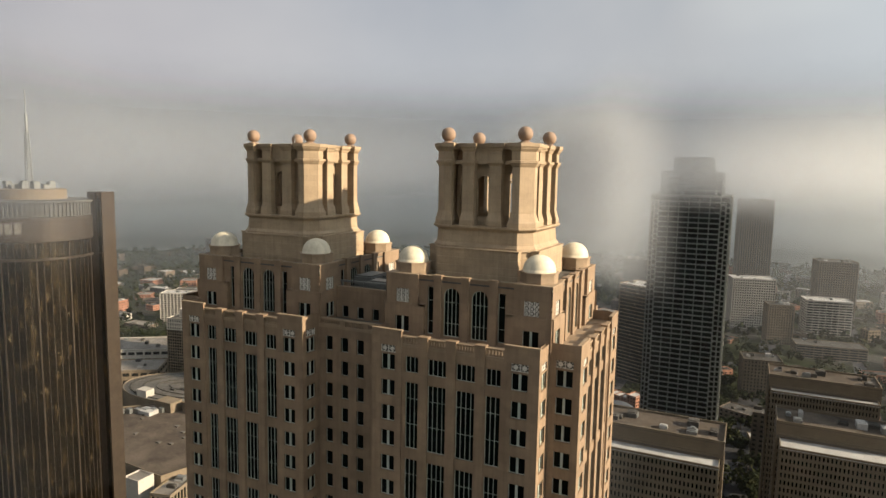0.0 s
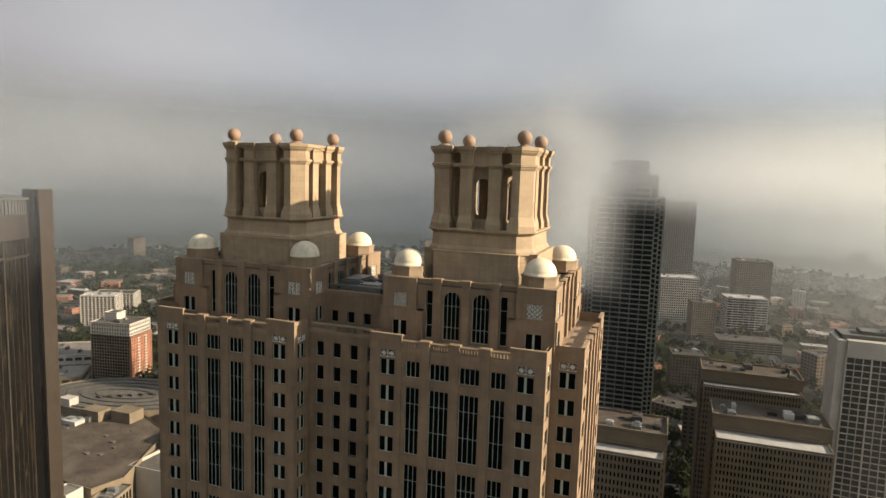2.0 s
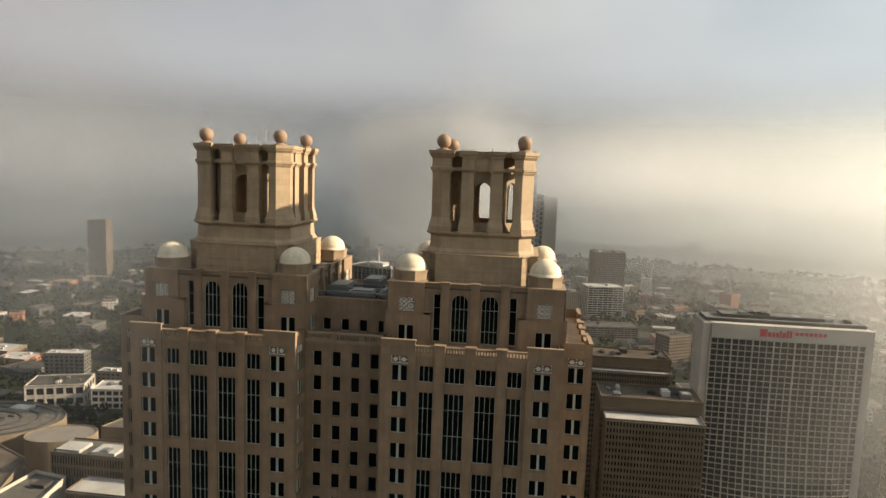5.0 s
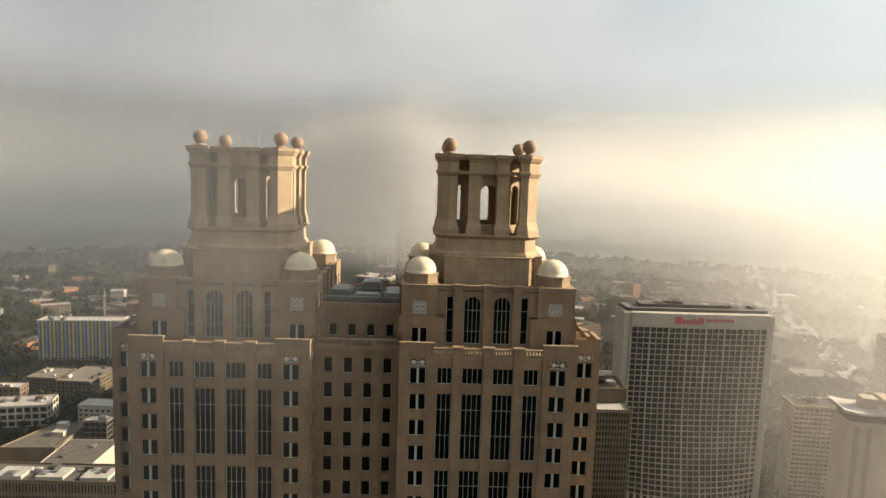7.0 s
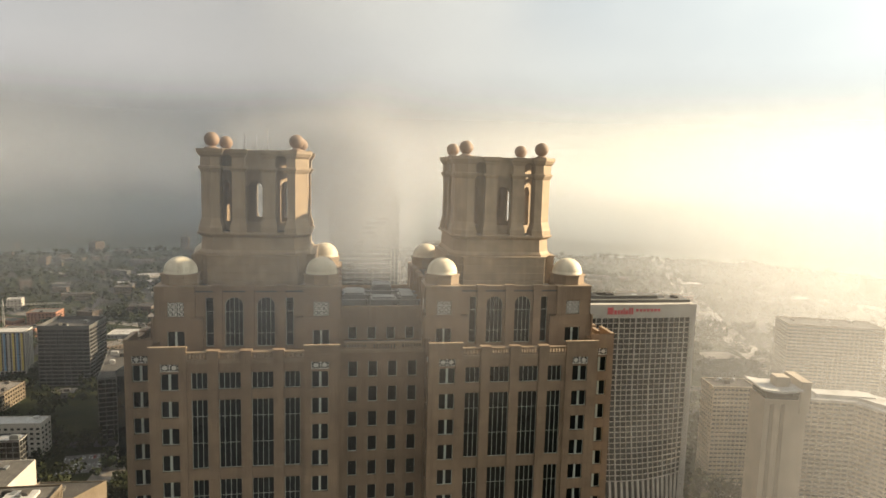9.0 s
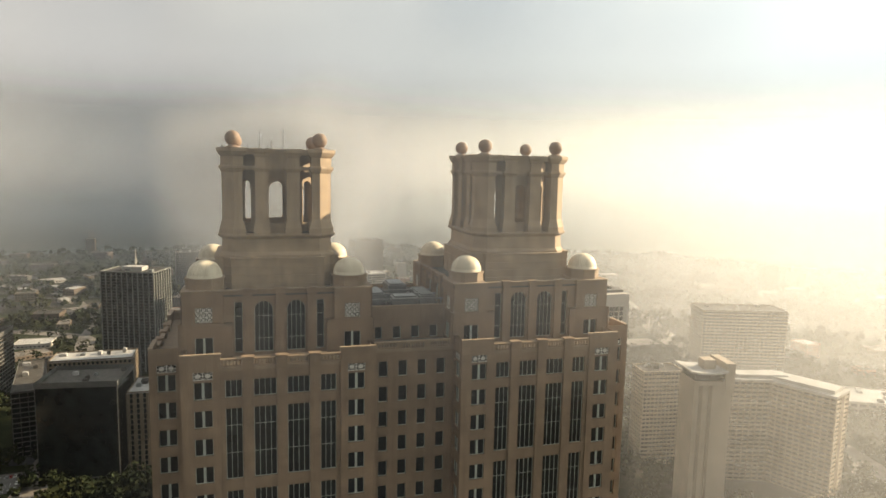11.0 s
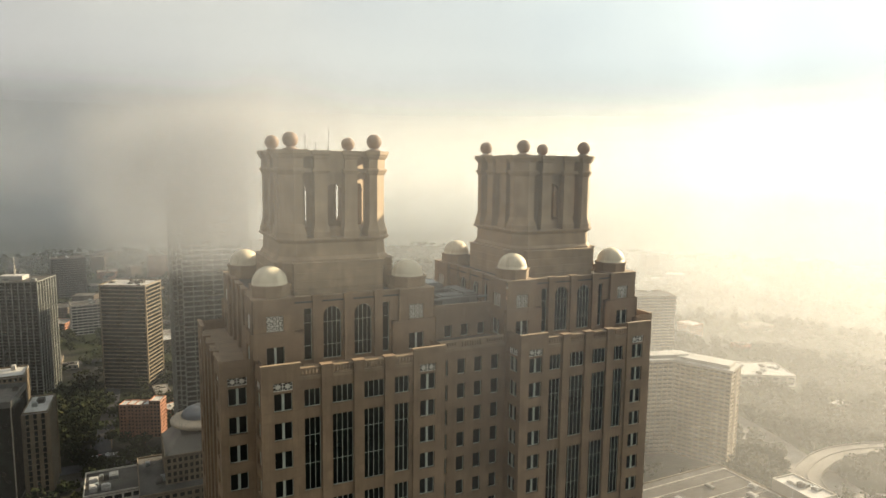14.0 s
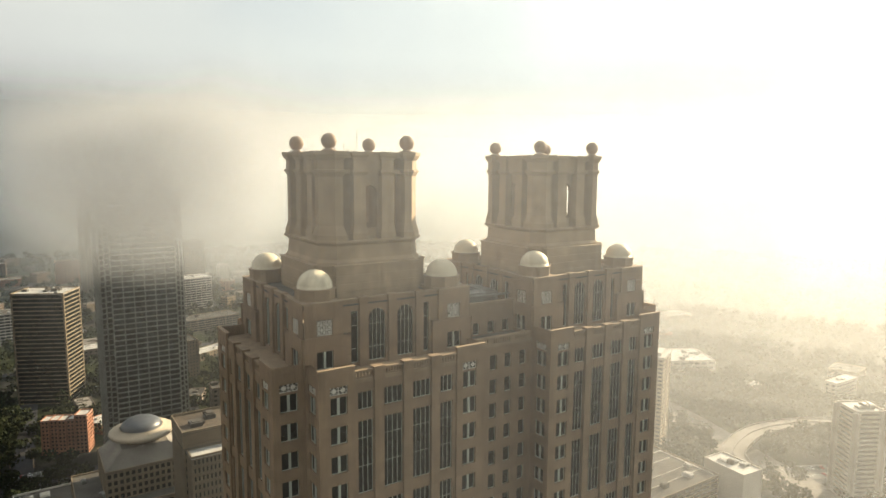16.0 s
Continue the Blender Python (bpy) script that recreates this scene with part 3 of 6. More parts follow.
def crown(cx, sgn):
    """One cross-shaped shaft with its square upper storey and lantern; sgn: +1 for the tower on the +x side."""
    outer = "right" if sgn > 0 else "left"
    for side in SIDES:
        o, u, n = frame_at(cx, side, REACH)
        if side in ("front", outer):
            arm_end(o, u, n)
            crown_of_shaft(cx, side)
        elif side == "back":
            wall = Mesh()
            facade(wall, o, u, n, (-ARM, ARM), (0, Z_PIER), [], 0.3)
            part("rear_wall", wall.data("rear_wall", STONE), tower)
        # returns of the arm
        for e in (-1, 1):
            r = (cx + u[0] * ARM * e + n[0] * 0.0, u[1] * ARM * e)
            ru, rn = n, (u[0] * e, u[1] * e)
            seen = rn == (0, -1) or n == (0, -1)
            inner_side = "left" if sgn > 0 else "right"
            if side == inner_side:
                continue
            heads = list(rows_down()) if seen else []
            c = 15.4
            holes = [(c - 1.185, c + 1.185, z - 2.43, z) for z in heads]
            if seen:
                holes.append((c - 1.25, c + 1.25, 202.1, 203.2))
            wall = Mesh()
            facade(wall, r, ru, rn, (ARM, REACH), (Z_LOW - 2 if seen else 0, Z_PIER), holes, 0.45)
            part("return_wall", wall.data("return_wall", STONE), tower)
            for z in heads:
                add_window("window", PAIR, face_pose(r, ru, rn, c, z - 2.43, 0.36))
            if seen:
                part("grille", GRILLE_LOW, tower, face_pose(r, ru, rn, c, 202.1, 0.22))
        upper_face(cx, side, windows=side != "back")
    # inner faces of the corner parapets
    for side in ("front", outer):
        o, u, n = frame_at(cx, side, REACH)
        for e in (-1, 1):
            a0, a1 = sorted((8.1 * e, ARM * e))
            inner = Mesh()
            oriented_box(inner, o, u, n, a0 + 0.02, a1 - 0.02, -0.5, -0.46, Z_TERR, Z_PIER)
            oriented_box(inner, o, u, n, *sorted(((ARM - 0.5) * e, (ARM - 0.46) * e)), -4.4, -0.02, Z_TERR, Z_PIER)
            part("parapet_back", inner.data("parapet_back", STONE), tower)
    terrace = Mesh()
    terrace.box(cx - ARM + 0.05, cx + ARM - 0.05, -REACH + 0.4, REACH - 0.05, Z_TERR - 0.4, Z_TERR)
    terrace.box(cx - REACH + 0.4, cx + REACH - 0.4, -ARM + 0.05, ARM - 0.05, Z_TERR - 0.4, Z_TERR - 0.004)
    part("terrace_floor", terrace.data("terrace_floor", STONE_TRIM), tower)
    top = Mesh()
    top.box(cx - 12.9, cx + 12.9, -12.9, 12.9, 212.5, 212.75)
    part("roof_deck", top.data("roof_deck", ROOF_DARK), tower)
    for sx in (-1, 1):
        for sy in (-1, 1):
            blk = Mesh()
            x0, x1 = sorted((cx + 7.7 * sx, cx + 13.36 * sx))
            y0, y1 = sorted((7.7 * sy, 13.36 * sy))
            blk.box(x0, x1, y0, y1, 213.28, 213.46)
            part("corner_slab", blk.data("corner_slab", STONE_TRIM), tower)
            dome(cx + 10.3 * sx, 10.0 * sy)
    lantern(cx)


crown(-OFF, -1)
crown(OFF, 1)


def link_block():
    """The recessed block that joins the two shafts."""
    m = Mesh()
    heads = list(rows_down())
    cols = (-4.55, -1.5, 1.5, 4.55)
    o, u, n = (0.0, -ARM), (1, 0), (0, -1)
    holes = [(c - 0.69, c + 0.69, z - 2.43, z) for c in cols for z in heads]
    facade(m, o, u, n, (-OFF + ARM, OFF - ARM), (Z_LOW - 2, 203.4), holes, 0.4)
    for c in cols:
        for z in heads:
            add_window("window", SINGLE, face_pose(o, u, n, c, z - 2.43, 0.3))
    ob = (0.0, -8.45)
    holes = [(c - 0.65, c + 0.65, 204.05, 206.0) for c in cols]
    facade(m, ob, u, n, (-6.6, 6.6), (Z_TERR - 0.5, 209.2), holes, 0.4)
    for c in cols:
        add_window("window", BAND, face_pose(ob, u, n, c, 204.05, 0.3))
    part("link_wall", m.data("link_wall", STONE), tower)
    r = Mesh()
    oriented_box(r, o, u, n, -6.5, 6.5, -0.6, 0.10, 203.2, 203.65)
    oriented_box(r, o, u, n, -6.5, 6.5, -0.55, 0.06, 204.5, 204.8)
    for i in range(30):
        c = -6.4 + i * 12.8 / 29
        wide = 0.4 if i % 10 == 0 else 0.11
        oriented_box(r, o, u, n, c - wide, c + wide, -0.4, -0.06, 203.65, 204.5)
    part("balustrade", r.data("balustrade", STONE_TRIM), tower)
    t = Mesh()
    t.box(-6.5, 6.5, -ARM + 0.4, -8.4, Z_TERR - 0.4, Z_TERR)
    t.box(-6.6, 6.6, -8.4, 12.0, 208.3, 208.6)
    part("terrace_floor", t.data("terrace_floor", ROOF_DARK), tower)
    b = Mesh()
    facade(b, (0.0, 12.0), (-1, 0), (0, 1), (-6.6, 6.6), (0, 209.2), [], 0.3)
    oriented_box(b, ob, u, n, -6.6, 6.6, -0.5, 0.05, 209.2, 209.38)
    part("link_parapet", b.data("link_parapet", STONE_TRIM), tower)
    for x0, x1, y0, y1, z0, z1 in ((-6.0, -2.4, -3.5, 2.5, 208.6, 210.3), (-1.6, 2.6, -6.2, -3.4, 208.6, 210.1), (3.2, 5.9, -4.5, 3.0, 208.6, 210.0), (-1.0, 2.2, 1.0, 6.0, 208.6, 210.9)):
        d = Mesh()
        d.box(x0, x1, y0, y1, z0, z1)
        d.box(x0 + 0.3, x1 - 0.3, y0 + 0.3, y1 - 0.3, z1, z1 + 0.25)
        part("roof_unit", d.data("roof_unit", DUCT), tower)
    for y in (-7.2, -2.9, 0.5):
        d = Mesh()
        d.box(-6.4, 6.4, y, y + 0.35, 209.9, 210.2)
        for x in (-6.2, -2.0, 2.9, 6.0):
            d.box(x, x + 0.2, y + 0.05, y + 0.25, 208.6, 209.9)
        part("roof_beam", d.data("roof_beam", DUCT), tower)


link_block()


def low_shaft():
    """The shaft below the windows that are single pieces: walls with recessed window strips down to the street."""
    m = Mesh()
    z0, z1 = 0.0, Z_LOW - 2.0
    for cx in (-OFF, OFF):
        m.box(cx - ARM, cx + ARM, -REACH, REACH, z0, z1)
        m.box(cx - REACH, cx + REACH, -ARM, ARM, z0, z1 - 0.01)
    m.box(-6.5, 6.5, -ARM + 0.003, 12.0, z0, z1 - 0.02)
    for cx in (-OFF, OFF):
        for c in (-10.35, -6.42, -2.27, 2.27, 6.42, 10.35):
            k = 0
            while z1 - 2.5 - k * FLOOR > 8:
                z = z1 - 3.2 - k * FLOOR
                m.box(cx + c - 1.15, cx + c + 1.15, -REACH - 0.05, -REACH + 0.1, z, z + 2.4, 1)
                k += 1
    part("lower_shaft", m.data("lower_shaft", [STONE, PANE]), tower, kind="stuff")


low_shaft()

# ---- ground, streets ----
ASPHALT = material("asphalt", (0.045, 0.045, 0.047), 0.85, 0.3, 0.05, 1.5, 0.1, spec=0.12)
CONCRETE = material("pale_concrete", (0.165, 0.15, 0.13), 0.85, 0.2, 0.08, 2.0, 0.1, spec=0.12)
ROOF_GREY = material("grey_roof", (0.080, 0.074, 0.065), 0.9, 0.35, 0.06, 1.2, 0.1, rand=0.35, spec=0.12)
ROOF_BROWN = material("brown_roof_membrane", (0.085, 0.069, 0.053), 0.9, 0.4, 0.05, 0.8, 0.15, spec=0.12)
ROOF_WHITE = material("white_roof_coating", (0.34, 0.33, 0.305), 0.7, 0.2, 0.08, 1.5, 0.1, spec=0.12)
WALL_TAN = material("tan_concrete", (0.165, 0.131, 0.090), 0.85, 0.18, 0.08, 1.8, 0.1, spec=0.12)
WALL_BROWN = material("brown_concrete", (0.122, 0.094, 0.060), 0.85, 0.2, 0.08, 1.8, 0.1)
WALL_WHITE = material("white_concrete", (0.38, 0.35, 0.30), 0.8, 0.12, 0.08, 1.8, 0.1, spec=0.12)
WALL_CREAM = material("cream_concrete", (0.30, 0.25, 0.185), 0.8, 0.14, 0.08, 1.8, 0.1, streak=0.15)
WALL_PALE_GREY = material("pale_grey_concrete", (0.150, 0.154, 0.136), 0.85, 0.2, 0.08, 1.8, 0.1)
WALL_BRICK = material("red_brick", (0.26, 0.12, 0.07), 0.85, 0.22, 0.1, 2.0, 0.1)
WALL_GREY = material("grey_concrete", (0.08, 0.078, 0.07), 0.85, 0.2, 0.08, 1.8, 0.1)
WALL_YELLOW = material("yellow_panel", (0.50, 0.38, 0.12), 0.7, 0.15, 0.1, 2.0, 0.05)
WALL_BLUE = material("blue_panel", (0.16, 0.25, 0.33), 0.7, 0.15, 0.1, 2.0, 0.05)
CITY_WALL = material("city_wall", (0.165, 0.13, 0.098), 0.85, 0.2, 0.05, 1.0, 0.05, rand=0.55, spec=0.12)
GLASS_FAR = glass_material("office_glass", (0.026, 0.026, 0.024), 0.15, 0.02, 0.1, spec=0.35)
GLASS_BLACK = glass_material("black_glass", (0.008, 0.011, 0.010), 0.15, 0.02, 0.1, spec=0.2)
def bronze_glass():
    """Mirror-like bronze glazing whose panes catch the sky unevenly, golden reflections being painted into the colour
    too.
    """
    m = bpy.data.materials.new("bronze_glass")
    m.use_nodes = True
    nt = m.node_tree
    b = nt.nodes["Principled BSDF"]
    tc = nt.nodes.new("ShaderNodeTexCoord")
    mp = nt.nodes.new("ShaderNodeMapping")
    mp.inputs["Scale"].default_value = (0.5, 0.5, 0.16)
    nt.links.new(tc.outputs["Object"], mp.inputs[0])
    n1 = node(nt, "ShaderNodeTexNoise", Scale=1.0, Detail=5.0, Roughness=0.7)
    nt.links.new(mp.outputs[0], n1.inputs["Vector"])
    info = nt.nodes.new("ShaderNodeObjectInfo")
    col = ramp(nt, n1.outputs["Fac"], [(0.40, (0.034, 0.026, 0.014)), (0.55, (0.060, 0.045, 0.023)), (0.64, (0.24, 0.17, 0.085)), (0.73, (0.90, 0.70, 0.40))])
    col = blend(nt, 1.0, col, ramp(nt, info.outputs["Random"], [(0.0, 0.7), (0.7, 0.85), (1.0, 1.0)]), "MULTIPLY")
    nt.links.new(col, b.inputs["Base Color"])
    b.inputs["Metallic"].default_value, b.inputs["Roughness"].default_value = 0.9, 0.16
    bm_ = node(nt, "ShaderNodeBump", Strength=0.25, Distance=0.5)
    nt.links.new(n1.outputs["Fac"], bm_.inputs["Height"])
    nt.links.new(bm_.outputs[0], b.inputs["Normal"])
    return m


BRONZE = bronze_glass()
BRONZE_FRAME = material("bronze_frame", (0.055, 0.042, 0.030), 0.45, 0.2, 0.3, 3.0, 0.05, metal=0.5)
BLUE_DOME = material("blue_grey_dome", (0.055, 0.06, 0.068), 0.4, 0.15, 0.3, 3.0, 0.05)
SIGN_RED = material("red_sign_paint", (0.42, 0.05, 0.06), 0.5, 0.1, 1.0, 5.0, 0.0)
SIGN_WHITE = material("white_sign_paint", (0.75, 0.75, 0.72), 0.5, 0.1, 1.0, 5.0, 0.0)


def ground_material():
    m = bpy.data.materials.new("city_ground")
    m.use_nodes = True
    nt = m.node_tree
    b = nt.nodes["Principled BSDF"]
    tc = nt.nodes.new("ShaderNodeTexCoord")
    big = node(nt, "ShaderNodeTexNoise", Scale=0.004, Detail=5.0, Roughness=0.6)
    mid = node(nt, "ShaderNodeTexNoise", Scale=0.03, Detail=4.0, Roughness=0.6)
    lot = node(nt, "ShaderNodeTexVoronoi", Scale=0.022)
    for n in (big, mid, lot):
        nt.links.new(tc.outputs["Object"], n.inputs["Vector"])
    green = ramp(nt, mid.outputs["Fac"], [(0.3, (0.013, 0.017, 0.007)), (0.7, (0.028, 0.032, 0.013))])
    paved = ramp(nt, lot.outputs["Color"], [(0.2, (0.022, 0.022, 0.020)), (0.5, (0.038, 0.036, 0.032)), (0.9, (0.075, 0.068, 0.058))])
    pick = ramp(nt, big.outputs["Fac"], [(0.40, 0.0), (0.48, 1.0)])
    nt.links.new(blend(nt, pick, paved, green), b.inputs["Base Color"])
    b.inputs["Roughness"].default_value, b.inputs["Specular IOR Level"].default_value = 0.95, 0.05
    return m


GROUND = ground_material()
g = Mesh()
g.face([(-4700, -4700, 0), (4700, -4700, 0), (4700, 4700, 0), (-4700, 4700, 0)])
tagged(new("ground", g.data("ground", GROUND)), "mottled city ground of paved lots and grass", "ground", kind="structure")


def strip(name, pts, width, z, mat, label, category="road"):
    """A road along a plan line."""
    m = Mesh()
    left, right = [], []
    for i, p in enumerate(pts):
        a, b = Vector(pts[max(0, i - 1)]), Vector(pts[min(len(pts) - 1, i + 1)])
        d = (b - a).normalized()
        nrm = Vector((-d.y, d.x)) * width / 2
        left.append(Vector(p) + nrm)
        right.append(Vector(p) - nrm)
    for i in range(len(pts) - 1):
        zz = [z(i) if callable(z) else z for i in (i, i + 1)]
        m.face([(*left[i], zz[0]), (*right[i], zz[0]), (*right[i + 1], zz[1]), (*left[i + 1], zz[1])])
    return tagged(new(name, m.data(name, mat)), label, category, kind="structure")


def curve_points(ctrl, n=12):
    """Catmull-Rom through plan points."""
    out = []
    pts = [ctrl[0]] + list(ctrl) + [ctrl[-1]]
    for i in range(1, len(pts) - 2):
        p0, p1, p2, p3 = [Vector(p) for p in pts[i - 1:i + 3]]
        for k in range(n):
            t = k / n
            out.append(tuple(0.5 * ((2 * p1) + (p2 - p0) * t + (2 * p0 - 5 * p1 + 4 * p2 - p3) * t * t + (3 * p1 - p0 - 3 * p2 + p3) * t ** 3)))
    out.append(tuple(ctrl[-1]))
    return out


ROADS = []


def road(ctrl, width, z=0.06, mat=None, label="grey asphalt street between the blocks"):
    pts = curve_points(ctrl)
    ROADS.append((pts, width))
    return strip("road", pts, width, z, mat or ASPHALT, label)


road([(-15, -200), (-8, 200), (-2, 420), (8, 700), (40, 1100), (90, 1800), (150, 3500)], 20)
road([(-700, 230), (-300, 240), (-120, 250), (120, 245), (420, 240), (800, 200)], 16, 0.065)
road([(-600, 560), (-250, 545), (60, 555), (300, 570), (700, 600)], 15, 0.07)
road([(-900, 860), (-250, 850), (100, 870), (700, 900)], 14, 0.075)
road([(-130, -100), (-125, 200), (-130, 500), (-120, 800), (-110, 1500)], 14, 0.08)
road([(130, -100), (120, 250), (110, 480), (130, 900), (200, 1800), (320, 3000)], 14, 0.085)
road([(-420, 0), (-410, 400), (-430, 800), (-520, 1600)], 14, 0.09)
road([(-900, 1250), (-350, 1230), (200, 1260), (900, 1330)], 13, 0.095)
road([(-1500, 1500), (-600, 1080), (-330, 960), (-285, 880), (-240, 650), (-235, 420)], 22, 0.1, CONCRETE, "pale concrete expressway curving past the towers")
road([(-1200, 1800), (-500, 1350), (-328, 1110), (-300, 950)], 12, 0.105, CONCRETE, "pale concrete ramp of the expressway")
road([(300, -100), (345, 220), (392, 380), (440, 600), (560, 1000), (900, 1900)], 34, 0.11, CONCRETE, "wide pale concrete expressway beside the park")


def flyover():
    """The curved viaduct beside the park."""
    t_ = thing("viaduct", 0, 0, 0, "curved pale concrete viaduct on round piers", "viaduct")
    pts = curve_points([(318, 262), (341, 290), (368, 302), (398, 307), (430, 303), (460, 291), (482, 268), (500, 235)], 10)
    ROADS.append((pts, 24))
    m, r = Mesh(), Mesh()
    for i in range(len(pts) - 1):
        a, b = Vector(pts[i]), Vector(pts[i + 1])
        d = (b - a).normalized()
        nrm = Vector((-d.y, d.x))
        ring = [a + nrm * 9, a - nrm * 9, b - nrm * 9, b + nrm * 9]
        m.prism([tuple(p) for p in ring], 6.6, 8.0)
        for e0, e1 in ((9, 8.5), (0.35, -0.35), (-8.5, -9)):
            q = [a + nrm * e0, a + nrm * e1, b + nrm * e1, b + nrm * e0]
            r.prism([tuple(p) for p in q], 8.0, 9.1)
        if i % 6 == 3:
            c = Mesh()
            c.lathe([(1.1, 0), (1.1, 6.6)], 10, a.x, a.y)
            part("pier", c.data("pier", CONCRETE), t_)
    part("deck", m.data("deck", CONCRETE), t_)
    part("parapet", r.data("parapet", CONCRETE), t_)


flyover()

# ---- neighbouring buildings ----
FOOT = []                         # plan circles that are built over


def add_block(t_, x, y, w, d, z0, z1, wall, glass, floor=3.6, bay=3.0, band=1.2, pier=0.7, proud=0.35, roof=None, parapet=1.0, name="storeys"):
    """A rectangular stack of storeys: a glazed core with floor bands and piers standing proud of it, a roof and a parapet."""
    core = Mesh()
    core.box(x - w / 2, x + w / 2, y - d / 2, y + d / 2, z0, z1)
    part("glazing", core.data("glazing", glass), t_)
    b = Mesh()
    n = max(1, int((z1 - z0) / floor))
    f = (z1 - z0) / n
    for i in range(n + 1):
        zc = z0 + i * f
        b.box(x - w / 2 - proud, x + w / 2 + proud, y - d / 2 - proud, y + d / 2 + proud, max(z0, zc - band / 2), min(z1 - 0.01, zc + band / 2))
    if pier:
        p2 = proud + 0.12
        for size, fixed, horiz in ((w, d, True), (d, w, False)):
            k = max(1, int(round(size / bay)))
            for i in range(k + 1):
                c = -size / 2 + size * i / k
                for s_ in (-1, 1):
                    e0, e1 = sorted((s_ * (fixed / 2 - 0.1), s_ * (fixed / 2 + p2)))
                    if horiz:
                        b.box(x + c - pier / 2, x + c + pier / 2, y + e0, y + e1, z0, z1 - 0.02)
                    else:
                        b.box(x + e0, x + e1, y + c - pier / 2, y + c + pier / 2, z0, z1 - 0.02)
    part("storey_grid", b.data("storey_grid", wall), t_, kind="stuff")
    r = Mesh()
    q = proud + 0.2
    r.box(x - w / 2 - q, x + w / 2 + q, y - d / 2 - q, y + d / 2 + q, z1, z1 + 0.3)
    part("roof", r.data("roof", roof or ROOF_GREY), t_)
    if parapet:
        e = Mesh()
        for x0, x1, y0, y1 in ((-w / 2 - q, w / 2 + q, -d / 2 - q, -d / 2 - q + 0.5), (-w / 2 - q, w / 2 + q, d / 2 + q - 0.5, d / 2 + q), (-w / 2 - q, -w / 2 - q + 0.5, -d / 2 - q + 0.5, d / 2 + q - 0.5), (w / 2 + q - 0.5, w / 2 + q, -d / 2 - q + 0.5, d / 2 + q - 0.5)):
            e.box(x + x0, x + x1, y + y0, y + y1, z1 + 0.3, z1 + 0.3 + parapet)
        part("parapet", e.data("parapet", wall), t_)


def roof_units(t_, x, y, w, d, z, n, seed, mat=None):
    rr = random.Random(seed)
    for _ in range(n):
        a, b, h = rr.uniform(2, 6), rr.uniform(2, 7), rr.uniform(1.2, 3.2)
        ux, uy = x + rr.uniform(-w / 2 + 4, w / 2 - 4), y + rr.uniform(-d / 2 + 4, d / 2 - 4)
        m = Mesh()
        m.box(ux - a / 2, ux + a / 2, uy - b / 2, uy + b / 2, z, z + h)
        m.box(ux - a / 3, ux + a / 3, uy - b / 3, uy + b / 3, z + h, z + h + 0.4)
        part("roof_unit", m.data("roof_unit", mat or rr.choice((DUCT, ROOF_WHITE, ROOF_GREY))), t_)


def building(name, label, category, x, y, w, d, h, rz, wall, glass=None, units=4, **kw):
    t_ = thing(name, x, y, 0, label, category, rz=rz)
    add_block(t_, 0, 0, w, d, 0, h, wall, glass or GLASS_FAR, **kw)
    if units:
        roof_units(t_, 0, 0, w, d, h + 0.3, units, int(abs(x) * 7 + abs(y)))
    FOOT.append((x, y, math.hypot(w, d) / 2 + 4))
    return t_


